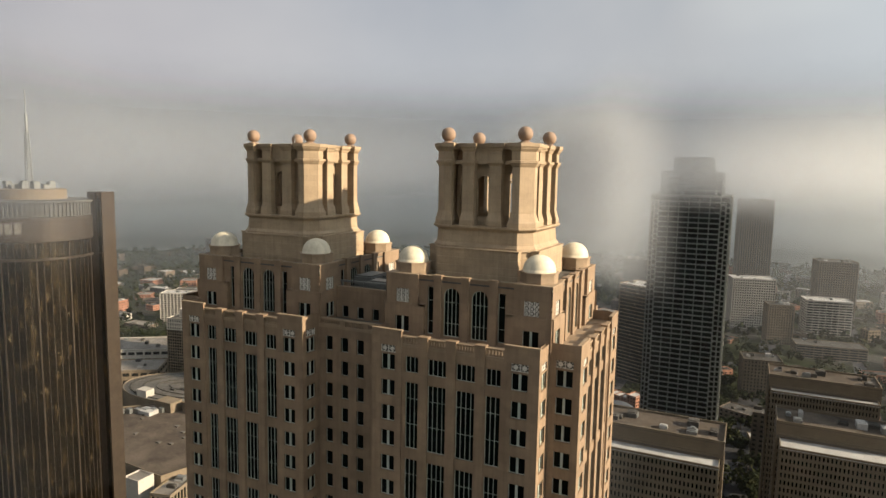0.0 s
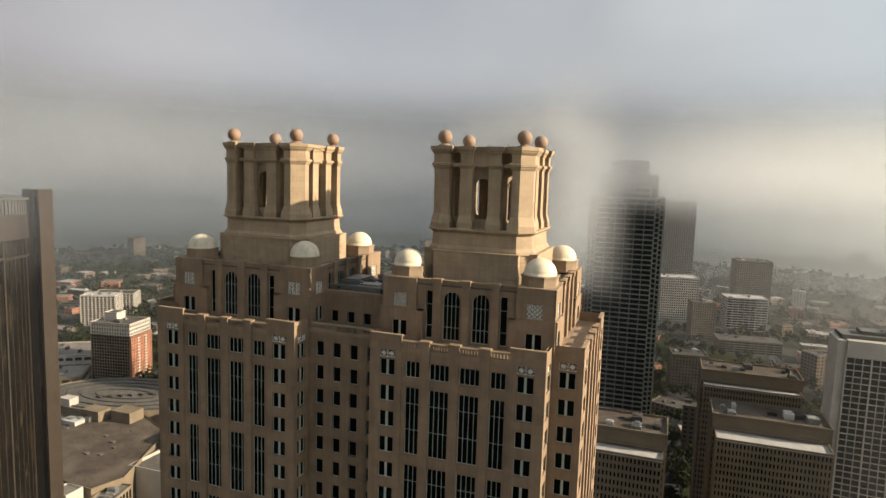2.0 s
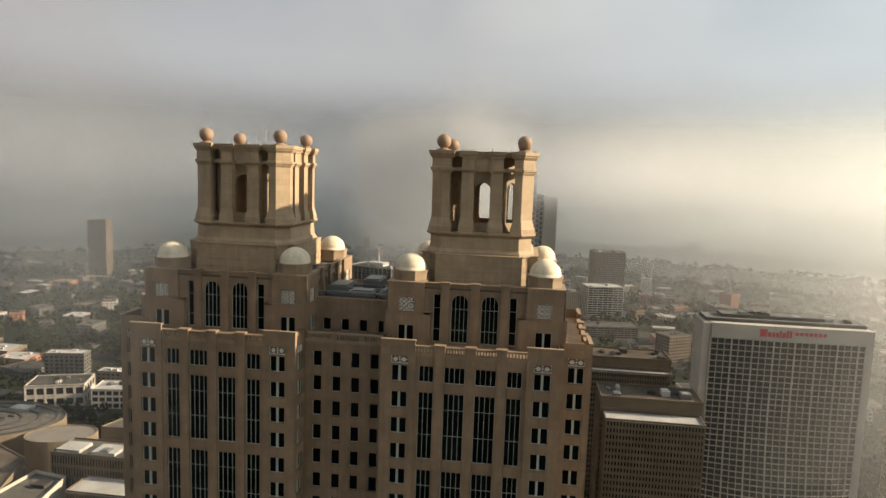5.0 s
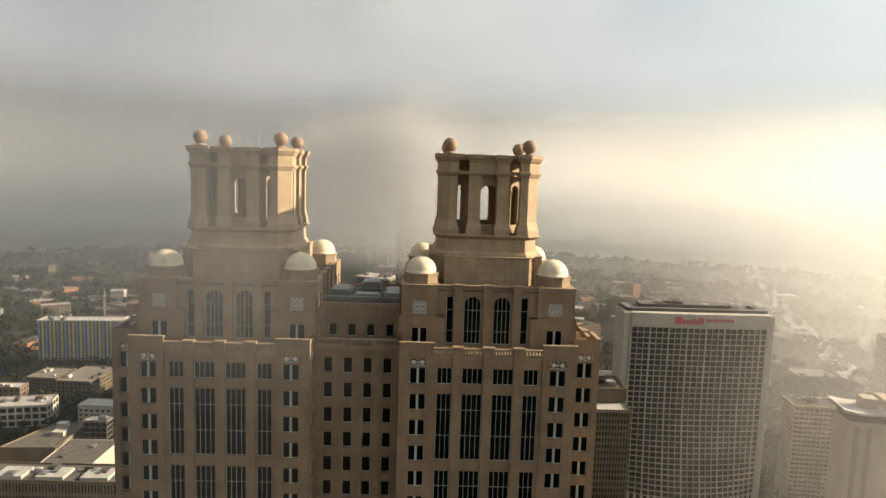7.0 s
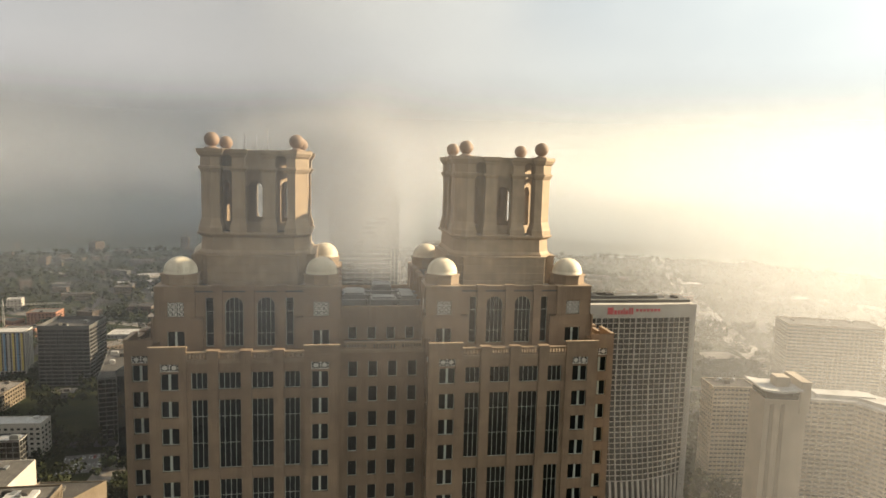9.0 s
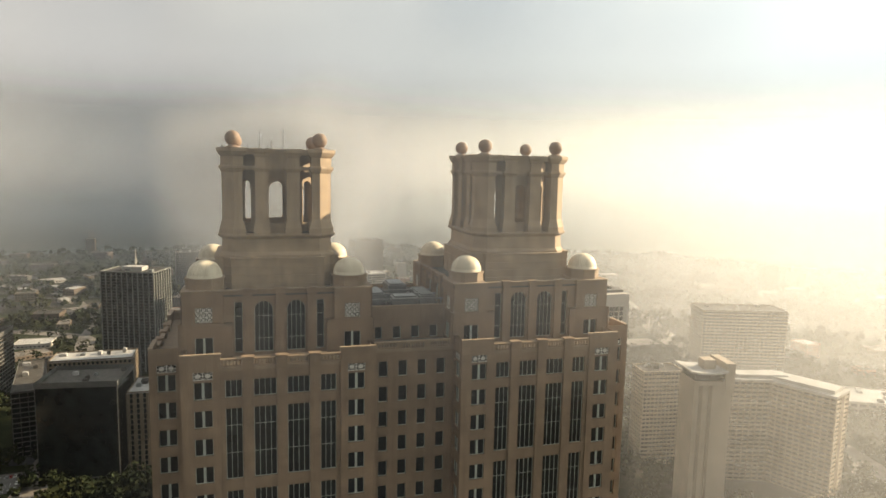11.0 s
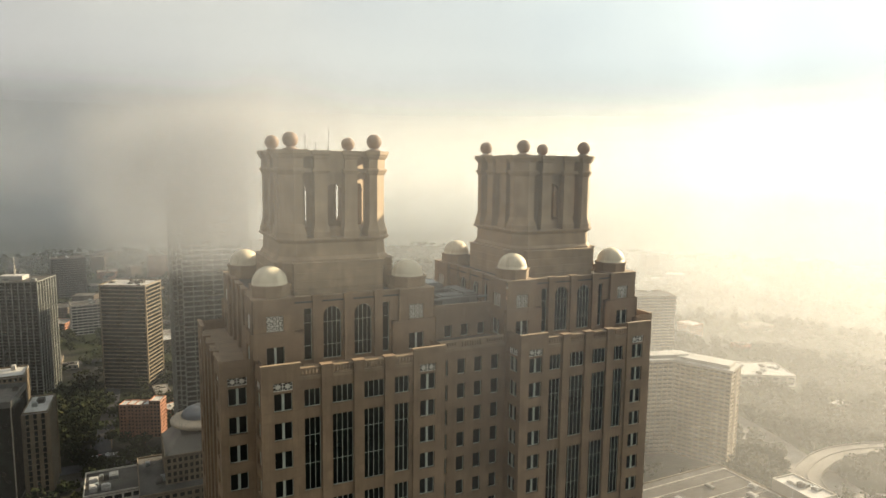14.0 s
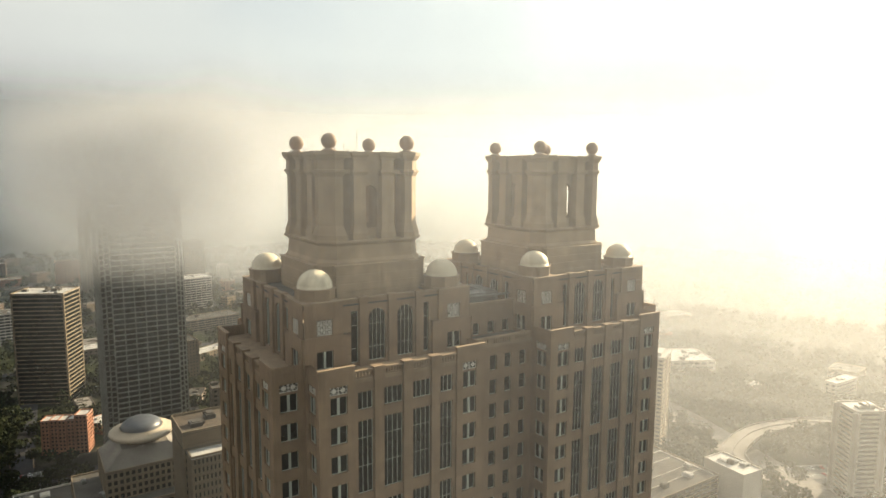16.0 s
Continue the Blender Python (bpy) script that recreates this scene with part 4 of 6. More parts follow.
def round_hotel():
    """The cylindrical bronze-glass tower with its lift shaft."""
    t_ = thing("round_tower", -224, 141, 0, "cylindrical bronze-glass hotel tower with roof mast and lift shaft", "skyscraper")
    FOOT.append((-224, 141, 42))
    R, H = 19.0, 212.0
    pane_rng = random.Random(31)
    for i in range(60):                        # glass bays, each slightly out of true
        a0, a1 = 2 * math.pi * i / 60, 2 * math.pi * (i + 1) / 60
        m = Mesh()
        for j in range(0, 53):
            z0, z1 = j * 4.0, j * 4.0 + 4.0
            q = [R + pane_rng.uniform(-0.10, 0.10) for _ in range(3)]
            m.face([(q[0] * math.cos(a0), q[0] * math.sin(a0), z0), (q[1] * math.cos(a1), q[1] * math.sin(a1), z0), (q[2] * math.cos(a1), q[2] * math.sin(a1), z1), (R * math.cos(a0), R * math.sin(a0), z1)])
        part("glass_bay", m.data("glass_bay", BRONZE), t_)
    f = Mesh()
    for i in range(60):
        a = 2 * math.pi * i / 60
        c, s_ = math.cos(a), math.sin(a)
        w = 0.06 if i % 5 else 0.22
        oriented_box(f, (R * c, R * s_), (-s_, c), (c, s_), -w, w, -0.2, 0.16 if i % 5 else 0.3, 0, H)
    for z in (198.0, 204.0):
        f.lathe([(R + 0.1, z), (R + 0.4, z + 0.1), (R + 0.4, z + 0.7), (R + 0.1, z + 0.8)], 60)
    part("mullions", f.data("mullions", BRONZE_FRAME), t_, kind="stuff")
    c = Mesh()
    c.lathe([(R, 204.5), (R + 0.6, 204.6), (R + 0.6, 212.0), (R - 0.4, 212.2), (0.0, 212.3)], 60)
    part("dark_band", c.data("dark_band", BRONZE_FRAME), t_)
    rib = Mesh()
    rib.lathe([(R - 0.2, 212.1), (R - 0.2, 216.6)], 60)
    for i in range(90):
        a = 2 * math.pi * i / 90
        cc, ss = math.cos(a), math.sin(a)
        oriented_box(rib, ((R - 0.2) * cc, (R - 0.2) * ss), (-ss, cc), (cc, ss), -0.25, 0.25, -0.1, 0.35, 212.1, 216.6)
    rib.lathe([(R - 0.2, 216.5), (R + 1.0, 216.6), (R + 1.0, 217.3), (0.0, 217.5)], 60)
    part("roof_rim", rib.data("roof_rim", WALL_GREY), t_)
    p = Mesh()
    p.lathe([(11, 217.4), (11, 220.6), (10.3, 220.9), (0, 221.0)], 40)
    part("penthouse", p.data("penthouse", WALL_TAN), t_)
    for i in range(12):
        u_ = Mesh()
        a = 2 * math.pi * i / 12 + 0.2
        x, y = 6.5 * math.cos(a), 6.5 * math.sin(a)
        u_.box(x - 1, x + 1, y - 1, y + 1, 220.9, 222.2 + (i % 3) * 0.6)
        part("roof_unit", u_.data("roof_unit", DUCT), t_)
    mast = Mesh()
    for sx, sy in ((-1, -1), (1, -1), (1, 1), (-1, 1)):
        ring = [(-0.12, -0.12), (0.12, -0.12), (0.12, 0.12), (-0.12, 0.12)]
        mast.prism(shift(ring, 0.8 * sx, 0.8 * sy), 221, 240, shift(ring, 0.4 * sx, 0.4 * sy))
    for k in range(10):
        z = 222 + k * 1.8
        mast.box(-0.75, 0.75, -0.75, 0.75, z, z + 0.15)
    mast.box(-0.35, 0.35, -0.35, 0.35, 240, 246)
    mast.box(-0.12, 0.12, -0.12, 0.12, 246, 254)
    part("mast", mast.data("mast", DUCT), t_)
    s_ = Mesh()
    px, py = 17.2, 14.2
    s_.prism([(px - 3.0, py - 3.4), (px + 2.8, py - 2.2), (px + 2.6, py + 3.0), (px - 3.0, py + 3.0)], 0, 220.0)
    part("lift_shaft", s_.data("lift_shaft", BRONZE_FRAME), t_)
    e = Mesh()
    e.prism([(px + 0.9, py - 2.75), (px + 2.3, py - 2.45), (px + 2.3, py - 2.2), (px + 0.9, py - 2.5)], 0, 219.5)
    part("shaft_glazing", e.data("shaft_glazing", BRONZE), t_)
    for k in range(4):                         # what the sign shows, as plain bars
        b = Mesh()
        a = radians(-66 + k * 7.5)
        oriented_box(b, ((R + 0.7) * math.cos(a), (R + 0.7) * math.sin(a)), (-math.sin(a), math.cos(a)), (math.cos(a), math.sin(a)), -1.0, 1.0, 0, 0.15, 206.8, 210.4)
        part("sign_bar", b.data("sign_bar", CONCRETE), t_)


round_hotel()


def stepped_tower():
    """The tall banded office tower whose top is lost in cloud."""
    t_ = thing("banded_tower", -44, 556, 0, "tall dark office tower with pale banded storeys and stepped top", "skyscraper")
    FOOT.append((-44, 556, 45))
    for w, d, z0, z1 in ((57, 44, 0, 214), (44, 57, 0, 214), (51, 51, 0, 208), (44, 36, 214, 232), (36, 44, 214, 232), (28, 22, 232, 243), (22, 28, 232, 243)):
        add_block(t_, 0, 0, w, d, z0, z1, WALL_PALE_GREY, GLASS_BLACK, floor=3.95, bay=7.5, band=1.05, pier=0.55, proud=0.55, parapet=0.8)


stepped_tower()


def slotted(name_label, x, y, w, d, h, front):
    """A concrete slab with narrow upright window slots and a lower front part."""
    t_ = thing("office_slab", x, y, 0, name_label, "office building")
    FOOT.append((x, y, math.hypot(w, d) / 2 + 4))
    add_block(t_, 0, 0, w, d, 0, h - 7, WALL_BROWN, GLASS_BLACK, floor=3.75, bay=1.75, band=1.5, pier=0.95, proud=0.45, parapet=0)
    add_block(t_, 0, 0, w, d, h - 6.6, h, WALL_BROWN, WALL_BROWN, floor=6.6, bay=60, band=2.4, pier=0.9, proud=0.45, parapet=1.2, roof=ROOF_BROWN)
    if front:
        add_block(t_, 0, -d / 2 - front / 2, w - 3, front, 0, h - 8, WALL_BROWN, GLASS_BLACK, floor=3.75, bay=1.75, band=1.5, pier=0.95, proud=0.45, parapet=1.0, roof=ROOF_WHITE)
    roof_units(t_, 0, 0, w, d, h + 0.3, 9, int(y))


slotted("brown concrete office slab with slot windows and white lower roof", 47, 378, 56, 24, 104, 14)
slotted("brown concrete office slab with rows of slot windows", 47, 470, 60, 26, 103, 8)
slotted("brown concrete office slab with slot windows beside a street", -34, 322, 58, 24, 109, 10)


def curved_hotel():
    """The broad white-gridded hotel slab whose front swells towards its base."""
    x0, x1, yf, H, dep = 84.0, 171.0, 391.0, 147.0, 22.0
    t_ = thing("gridded_hotel", (x0 + x1) / 2, yf, 0, "wide white-gridded hotel slab with swelling front and red sign", "hotel")
    FOOT.append(((x0 + x1) / 2, yf + 12, 52))
    W = x1 - x0
    def front(u, z):
        swell = max(0.0, 1.0 - z / 95.0) ** 1.6 * 16.0 + 1.5
        return -swell * (1 - (2 * u - 1) ** 2)
    nx, nz, top = 22, 39, 138.0
    glass, grid = Mesh(), Mesh()
    for i in range(nx):
        for j in range(nz):
            u0, u1, z0, z1 = i / nx, (i + 1) / nx, top * j / nz, top * (j + 1) / nz
            glass.face([((u0 - .5) * W, front(u0, z0) + 0.7, z0), ((u1 - .5) * W, front(u1, z0) + 0.7, z0), ((u1 - .5) * W, front(u1, z1) + 0.7, z1), ((u0 - .5) * W, front(u0, z1) + 0.7, z1)])
    for j in range(8, nz + 1):
        z = top * j / nz
        for i in range(nx):
            u0, u1 = i / nx, (i + 1) / nx
            a, b = (u0 - .5) * W, (u1 - .5) * W
            ya, yb = front(u0, z), front(u1, z)
            grid.prism([(a, ya - 0.1), (b, yb - 0.1), (b, yb + 0.9), (a, ya + 0.9)], z - 0.21, z + 0.21)
    for i in range(nx + 1):
        u0 = i / nx
        a = (u0 - .5) * W
        for j in range(nz):
            w = 0.75 if j < 8 else (0.34 if i % 3 == 0 else 0.13)
            z0, z1 = top * j / nz, top * (j + 1) / nz
            y0, y1 = front(u0, z0), front(u0, z1)
            grid.prism([(a - w, y0 - 0.3), (a + w, y0 - 0.3), (a + w, y0 + 0.9), (a - w, y0 + 0.9)], z0, z1, [(a - w, y1 - 0.3), (a + w, y1 - 0.3), (a + w, y1 + 0.9), (a - w, y1 + 0.9)], bottom=False, top=False)
    part("glazing", glass.data("glazing", GLASS_FAR), t_)
    part("storey_grid", grid.data("storey_grid", WALL_WHITE), t_, kind="stuff")
    for sx in (-1, 1):
        e = Mesh()
        a0, a1 = sorted((sx * W / 2, sx * (W / 2 + 4.5)))
        e.box(a0, a1, 1.2 if sx < 0 else 0.5, dep, 0, H - 0.5)
        part("end_wall", e.data("end_wall", WALL_WHITE), t_)
    h = Mesh()
    h.prism([((k / 16 - .5) * W, front(k / 16, 146) - 0.3) for k in range(17)] + [(W / 2, dep), (-W / 2, dep)], 138.4, H)
    part("fascia", h.data("fascia", WALL_WHITE), t_)
    b = Mesh()
    b.box(-W / 2, W / 2, 8, dep - 0.1, 0, 138.3)
    part("rear_body", b.data("rear_body", WALL_WHITE), t_)
    r = Mesh()
    r.box(-W / 2 - 2, W / 2 + 2, 5, dep, H + 0.02, H + 2.0)
    r.box(-W / 2 + 8, W / 2 - 20, 9, dep - 2, H + 2.0, H + 4.0)
    part("plant_room", r.data("plant_room", WALL_GREY), t_)
    roof_units(t_, 5, 13, W - 12, 10, H + 2.0, 12, 77)
    # the sign, as plain red shapes
    x = -W / 2 + 27
    for k, (w, hh) in enumerate(((4.0, 4.6), (2.0, 2.8), (1.5, 2.8), (1.5, 2.8), (0.9, 4.2), (2.0, 2.8), (1.2, 4.4), (1.2, 4.4))):
        s_ = Mesh()
        u_ = (x + w / 2) / W + 0.5
        s_.box(x, x + w, front(u_, 146) - 0.75, front(u_, 146) - 0.35, 140.6, 140.6 + hh)
        part("sign_bar", s_.data("sign_bar", SIGN_RED), t_)
        x += w + 0.5
    x += 1.5
    for k in range(7):
        s_ = Mesh()
        u_ = (x + 1.0) / W + 0.5
        s_.box(x, x + 1.7, front(u_, 146) - 0.75, front(u_, 146) - 0.35, 142.4, 144.2)
        part("sign_bar", s_.data("sign_bar", SIGN_RED), t_)
        x += 2.6


curved_hotel()


def domed_hall():
    """The stepped building with the ringed dome."""
    t_ = thing("domed_hall", -72, 400, 0, "stepped pale stone building with blue-grey dome on a ring", "office building")
    FOOT.append((-72, 400, 48))
    add_block(t_, 0, 0, 62, 52, 0, 50, WALL_TAN, GLASS_FAR, floor=4.0, bay=4.0, band=1.8, pier=1.5, roof=ROOF_GREY)
    add_block(t_, 4, 2, 42, 36, 50, 66, WALL_TAN, GLASS_FAR, floor=4.0, bay=3.0, band=1.5, pier=1.2, roof=ROOF_GREY)
    d = Mesh()
    d.lathe([(10.5, 66), (10.5, 78)], 32, 4, 2)
    for i in range(16):
        a = 2 * math.pi * i / 16
        oriented_box(d, (4 + 10.5 * math.cos(a), 2 + 10.5 * math.sin(a)), (-math.sin(a), math.cos(a)), (math.cos(a), math.sin(a)), -0.6, 0.6, -0.2, 0.8, 66, 78)
    part("drum", d.data("drum", WALL_TAN), t_)
    r = Mesh()
    r.lathe([(10, 77.2), (14.5, 77.9), (17.0, 79.0), (17.3, 80.6), (16.4, 81.3), (11.6, 81.9), (11.3, 82.8)], 40, 4, 2)
    part("ring", r.data("ring", WALL_CREAM, True), t_)
    q = Mesh()
    q.prism([(-17.5, -16.5), (25.5, -16.5), (25.5, 20.5), (-17.5, 20.5)], 66.35, 75.5, [(-8, -10), (16, -10), (16, 14), (-8, 14)])
    for k in range(14):
        x = -16.5 + k * 3.15
        x2 = -7.4 + k * 1.76
        q.prism([(x - 0.15, -16.6), (x + 0.15, -16.6), (x + 0.15, -16.2), (x - 0.15, -16.2)], 66.35, 75.6, [(x2 - 0.1, -10.1), (x2 + 0.1, -10.1), (x2 + 0.1, -9.7), (x2 - 0.1, -9.7)])
    part("sloped_roof", q.data("sloped_roof", CONCRETE), t_, label="pale sloping metal roof")
    c = Mesh()
    c.lathe([(11.0 * math.cos(a), 82.6 + 5.8 * math.sin(a)) for a in [math.pi / 2 * i / 8 for i in range(9)]], 40, 4, 2)
    part("dome", c.data("dome", BLUE_DOME, True), t_, label="blue-grey ribbed dome")
    roof_units(t_, 0, 0, 60, 50, 50.3, 6, 5)


domed_hall()

building("hotel_slab", "cream concrete hotel slab with banded windows", "hotel", 231, 432, 32, 20, 76, -8, WALL_CREAM, floor=3.3, bay=3.2, band=1.7, pier=0.5, proud=0.6)


def capped_tower():
    """The blank white tower with the upturned roof."""
    t_ = thing("capped_tower", 213, 352, 0, "blank white concrete tower with an upturned white roof", "office building", rz=-12)
    FOOT.append((213, 352, 24))
    m = Mesh()
    m.box(-13, 13, -10, 12, 0, 96)
    part("wall", m.data("wall", WALL_CREAM), t_)
    for x in (-9.5, -3.0):
        s_ = Mesh()
        s_.box(x, x + 2.4, -10.4, -9.9, 4, 93)
        part("window_strip", s_.data("window_strip", WALL_TAN), t_)
    g_ = Mesh()
    g_.box(-12, 9, -9, 11, 96, 101)
    part("top_storey", g_.data("top_storey", GLASS_FAR), t_)
    w = Mesh()
    w.box(8, 14, -11, 12.5, 88, 108)
    part("fin_wall", w.data("fin_wall", WALL_CREAM), t_)
    r = Mesh()
    k = 12
    for i in range(k):
        x0, x1 = -17 + 25.5 * i / k, -17 + 25.5 * (i + 1) / k
        z0, z1 = 102.2 + ((i / k - 0.5) ** 2) * 6, 102.2 + (((i + 1) / k - 0.5) ** 2) * 6
        r.face([(x0, -13, z0), (x1, -13, z1), (x1, 13, z1), (x0, 13, z0)])
        r.face([(x0, -13, z0 - 1.2), (x1, -13, z1 - 1.2), (x1, -13, z1), (x0, -13, z0)])
        r.face([(x0, -13, z0 - 1.2), (x1, -13, z1 - 1.2), (x1, 13, z1 - 1.2), (x0, 13, z0 - 1.2)])
    part("upturned_roof", r.data("upturned_roof", ROOF_WHITE), t_)
    p = Mesh()
    p.box(-4, 4, -4, 5, 102.0, 108.5)
    part("plant_room", p.data("plant_room", WALL_CREAM), t_)


capped_tower()


def angled_hotel():
    """The large white hotel with two wings."""
    t_ = thing("winged_hotel", 296, 377, 0, "large white two-winged hotel block with banded balconies", "hotel")
    FOOT.append((300, 385, 55))
    for a, length, width, deg, h in ((0, 62, 25, 115, 77), (1, 50, 20, 163, 78)):
        w = part("wing", None, t_, pose(*((14.0, -6.0, 0) if a == 0 else (-8.0, 12.0, 0)), 0, 0, deg))
        b = Mesh()
        n = 23
        ln, wd = length / 2, width / 2
        for i in range(n + 1):
            z = h * i / n
            b.box(-ln, ln, -wd, wd, max(0, z - 0.85), min(h, z + 0.85))
        k = int(length / 4.2)
        for i in range(k + 1):
            c = -ln + length * i / k
            for e0, e1 in ((-wd - 0.15, -wd + 0.6), (wd - 0.6, wd + 0.15)):
                b.box(c - 0.3, c + 0.3, e0, e1, 0, h - 0.02)
        for e0 in (-ln - 0.2, ln - 0.5):
            st = Mesh()
            st.box(e0, e0 + 0.7, -wd * 0.25, wd * 0.25, 0, h - 0.6)
            part("end_stripe", st.data("end_stripe", WALL_BROWN), w, label="dark upright strip of cladding")
        for c in (-wd, -wd * 0.25, wd * 0.25, wd):
            for e0, e1 in ((-ln - 0.15, -ln + 0.6), (ln - 0.6, ln + 0.15)):
                b.box(e0, e1, c - 0.9, c + 0.9, 0, h - 0.01)
        g_ = Mesh()
        g_.box(-ln + 0.7, ln - 0.7, -wd + 0.7, wd - 0.7, 0, h - 0.5)
        part("storey_grid", b.data("storey_grid", WALL_CREAM), w, kind="stuff")
        part("glazing", g_.data("glazing", GLASS_FAR), w)
        r = Mesh()
        r.box(-ln - 0.3, ln + 0.3, -wd - 0.3, wd + 0.3, h, h + 1.6)
        r.box(-ln + 3, ln - 8, -wd + 4, wd - 4, h + 1.6, h + 4.2)
        part("roof", r.data("roof", ROOF_WHITE), w)


angled_hotel()

building("striped_tower", "grey residential tower with pale upright stripes", "apartment tower", -205, 768, 58, 40, 115, -18, WALL_PALE_GREY, GLASS_BLACK, floor=3.2, bay=5.8, band=0.3, pier=0.9, proud=0.5)
striped = [o for o in scene.objects if o.name.startswith("striped_tower")][0]
m = Mesh()
m.box(-12, 10, -7, 7, 115.3, 119.5)
part("plant_room", m.data("plant_room", ROOF_WHITE), striped)
m = Mesh()
m.box(-0.5, 0.5, -0.5, 0.5, 119.5, 130)
m.box(-0.2, 0.2, -0.2, 0.2, 130, 138)
m.box(-1.2, 1.2, -1.2, 1.2, 124, 124.6)
part("mast", m.data("mast", WALL_WHITE), striped)
building("banded_office", "office block with pale horizontal floor bands", "office building", -101, 745, 46, 34, 108, -27, WALL_TAN, GLASS_BLACK, floor=3.9, bay=46.0, band=0.95, pier=1.0, proud=0.9, roof=ROOF_WHITE, units=7)
def brick_apartments():
    t_ = thing("brick_apartments", -101, 598, 0, "small red-brown apartment block with white roof and sunlit stair tower", "apartment building", rz=-24)
    FOOT.append((-99, 598, 24))
    for i in range(4):
        add_block(t_, -9.3 + i * 6.2, 0 if i % 2 else -0.8, 5.4, 11, 0, 28, WALL_BRICK, GLASS_FAR, floor=3.1, bay=2.7, band=1.6, pier=1.3, roof=ROOF_WHITE, parapet=0.6)
    add_block(t_, 17.0, 1.0, 8.5, 12.5, 0, 31, WALL_BRICK, GLASS_FAR, floor=3.1, bay=2.8, band=1.5, pier=1.2, roof=ROOF_WHITE, parapet=0.8)


brick_apartments()
building("office_block", "pale gridded office block with a blue roof sign", "office building", 5, 1098, 60, 36, 76, 14, WALL_WHITE, floor=3.7, bay=3.4, band=1.5, pier=1.3, roof=ROOF_WHITE)
building("office_block", "beige stone office block with a low wing", "office building", 42, 1010, 32, 24, 54, 14, WALL_TAN, floor=3.6, bay=3.2, band=1.7, pier=1.7)
building("office_block", "beige gridded office block among trees", "office building", 128, 1235, 56, 40, 95, 10, WALL_TAN, floor=3.7, bay=3.6, band=1.5, pier=1.4)
building("office_block", "pale low office block with a white roof", "office building", 108, 1110, 60, 36, 50, 10, WALL_WHITE, GLASS_BLACK, floor=3.8, bay=9, band=1.3, pier=0.6, roof=ROOF_WHITE)
building("brick_block", "dark brown brick block lit on one side", "office building", 18, 752, 36, 30, 40, 8, WALL_BROWN, floor=3.6, bay=3.4, band=1.9, pier=2.0)
building("red_tower", "reddish tower with its top in cloud", "office tower", 4, 1360, 56, 40, 188, 10, WALL_BROWN, floor=3.8, bay=4.0, band=1.2, pier=1.8)
building("office_block", "blue-grey glazed office block", "office building", -195, 1295, 52, 36, 69, 8, WALL_GREY, floor=3.8, bay=6, band=1.0, pier=0.4)
building("office_block", "pale low office block with flat roof", "office building", -150, 1010, 50, 30, 40, 8, WALL_WHITE, floor=3.8, bay=6, band=1.4, pier=0.6)
# the garage's black core stands for the shade inside its open decks
building("garage", "long beige parking garage with open decks", "garage", 100, 960, 80, 34, 16, 8, WALL_TAN, GLASS_BLACK, floor=3.2, bay=10, band=1.2, pier=0.7, units=2)
building("striped_block", "apartment block with blue and yellow panels", "apartment building", -450, 752, 92, 22, 46, 5, WALL_WHITE, floor=3.2, bay=4.2, band=0.8, pier=0.9, roof=ROOF_WHITE)


def panel_stripes():
    """Coloured upright panels on the front of the striped block."""
    t_ = [o for o in scene.objects if o.name.startswith("striped_block")][0]
    for i in range(22):
        m = Mesh()
        x = -45 + i * 4.2
        m.box(x - 1.0, x + 1.0, -11.75, -11.5, 4, 45.5)
        part("panel", m.data("panel", (WALL_BLUE, WALL_YELLOW, WALL_BLUE, WALL_WHITE, WALL_YELLOW)[i % 5]), t_)


panel_stripes()


def tower_crane(x, y, h, reach, turn):
    t_ = thing("tower_crane", x, y, 0, "thin white tower crane above the low city", "crane", rz=turn)
    m = Mesh()
    for sx in (-0.8, 0.8):
        for sy in (-0.8, 0.8):
            m.box(sx - 0.15, sx + 0.15, sy - 0.15, sy + 0.15, 0, h)
    for k in range(int(h / 2.5)):
        m.box(-0.9, 0.9, -0.9, 0.9, k * 2.5, k * 2.5 + 0.15)
    part("mast", m.data("mast", WALL_WHITE), t_)
    j = Mesh()
    j.box(-reach * 0.3, reach, -0.6, -0.4, h, h + 0.3)
    j.box(-reach * 0.3, reach, 0.4, 0.6, h, h + 0.3)
    j.box(-reach * 0.3, reach, -0.1, 0.1, h + 1.4, h + 1.7)
    for k in range(int(reach / 2)):
        j.prism([(k * 2.0, -0.5), (k * 2.0 + 0.2, -0.5), (k * 2.0 + 0.2, 0.5), (k * 2.0, 0.5)], h + 0.2, h + 1.5, [(k * 2.0 + 0.9, -0.1), (k * 2.0 + 1.1, -0.1), (k * 2.0 + 1.1, 0.1), (k * 2.0 + 0.9, 0.1)])
    part("jib", j.data("jib", WALL_WHITE), t_)
    a = Mesh()
    a.prism([(-0.9, -0.9), (0.9, -0.9), (0.9, 0.9), (-0.9, 0.9)], h + 0.3, h + 9, [(-0.1, -0.1), (0.1, -0.1), (0.1, 0.1), (-0.1, 0.1)])
    part("apex", a.data("apex", WALL_WHITE), t_)
    c = Mesh()
    c.box(-reach * 0.3, -reach * 0.3 + 3, -0.9, 0.9, h - 2.2, h)
    part("counterweight", c.data("counterweight", CONCRETE), t_)
    FOOT.append((x, y, 4))


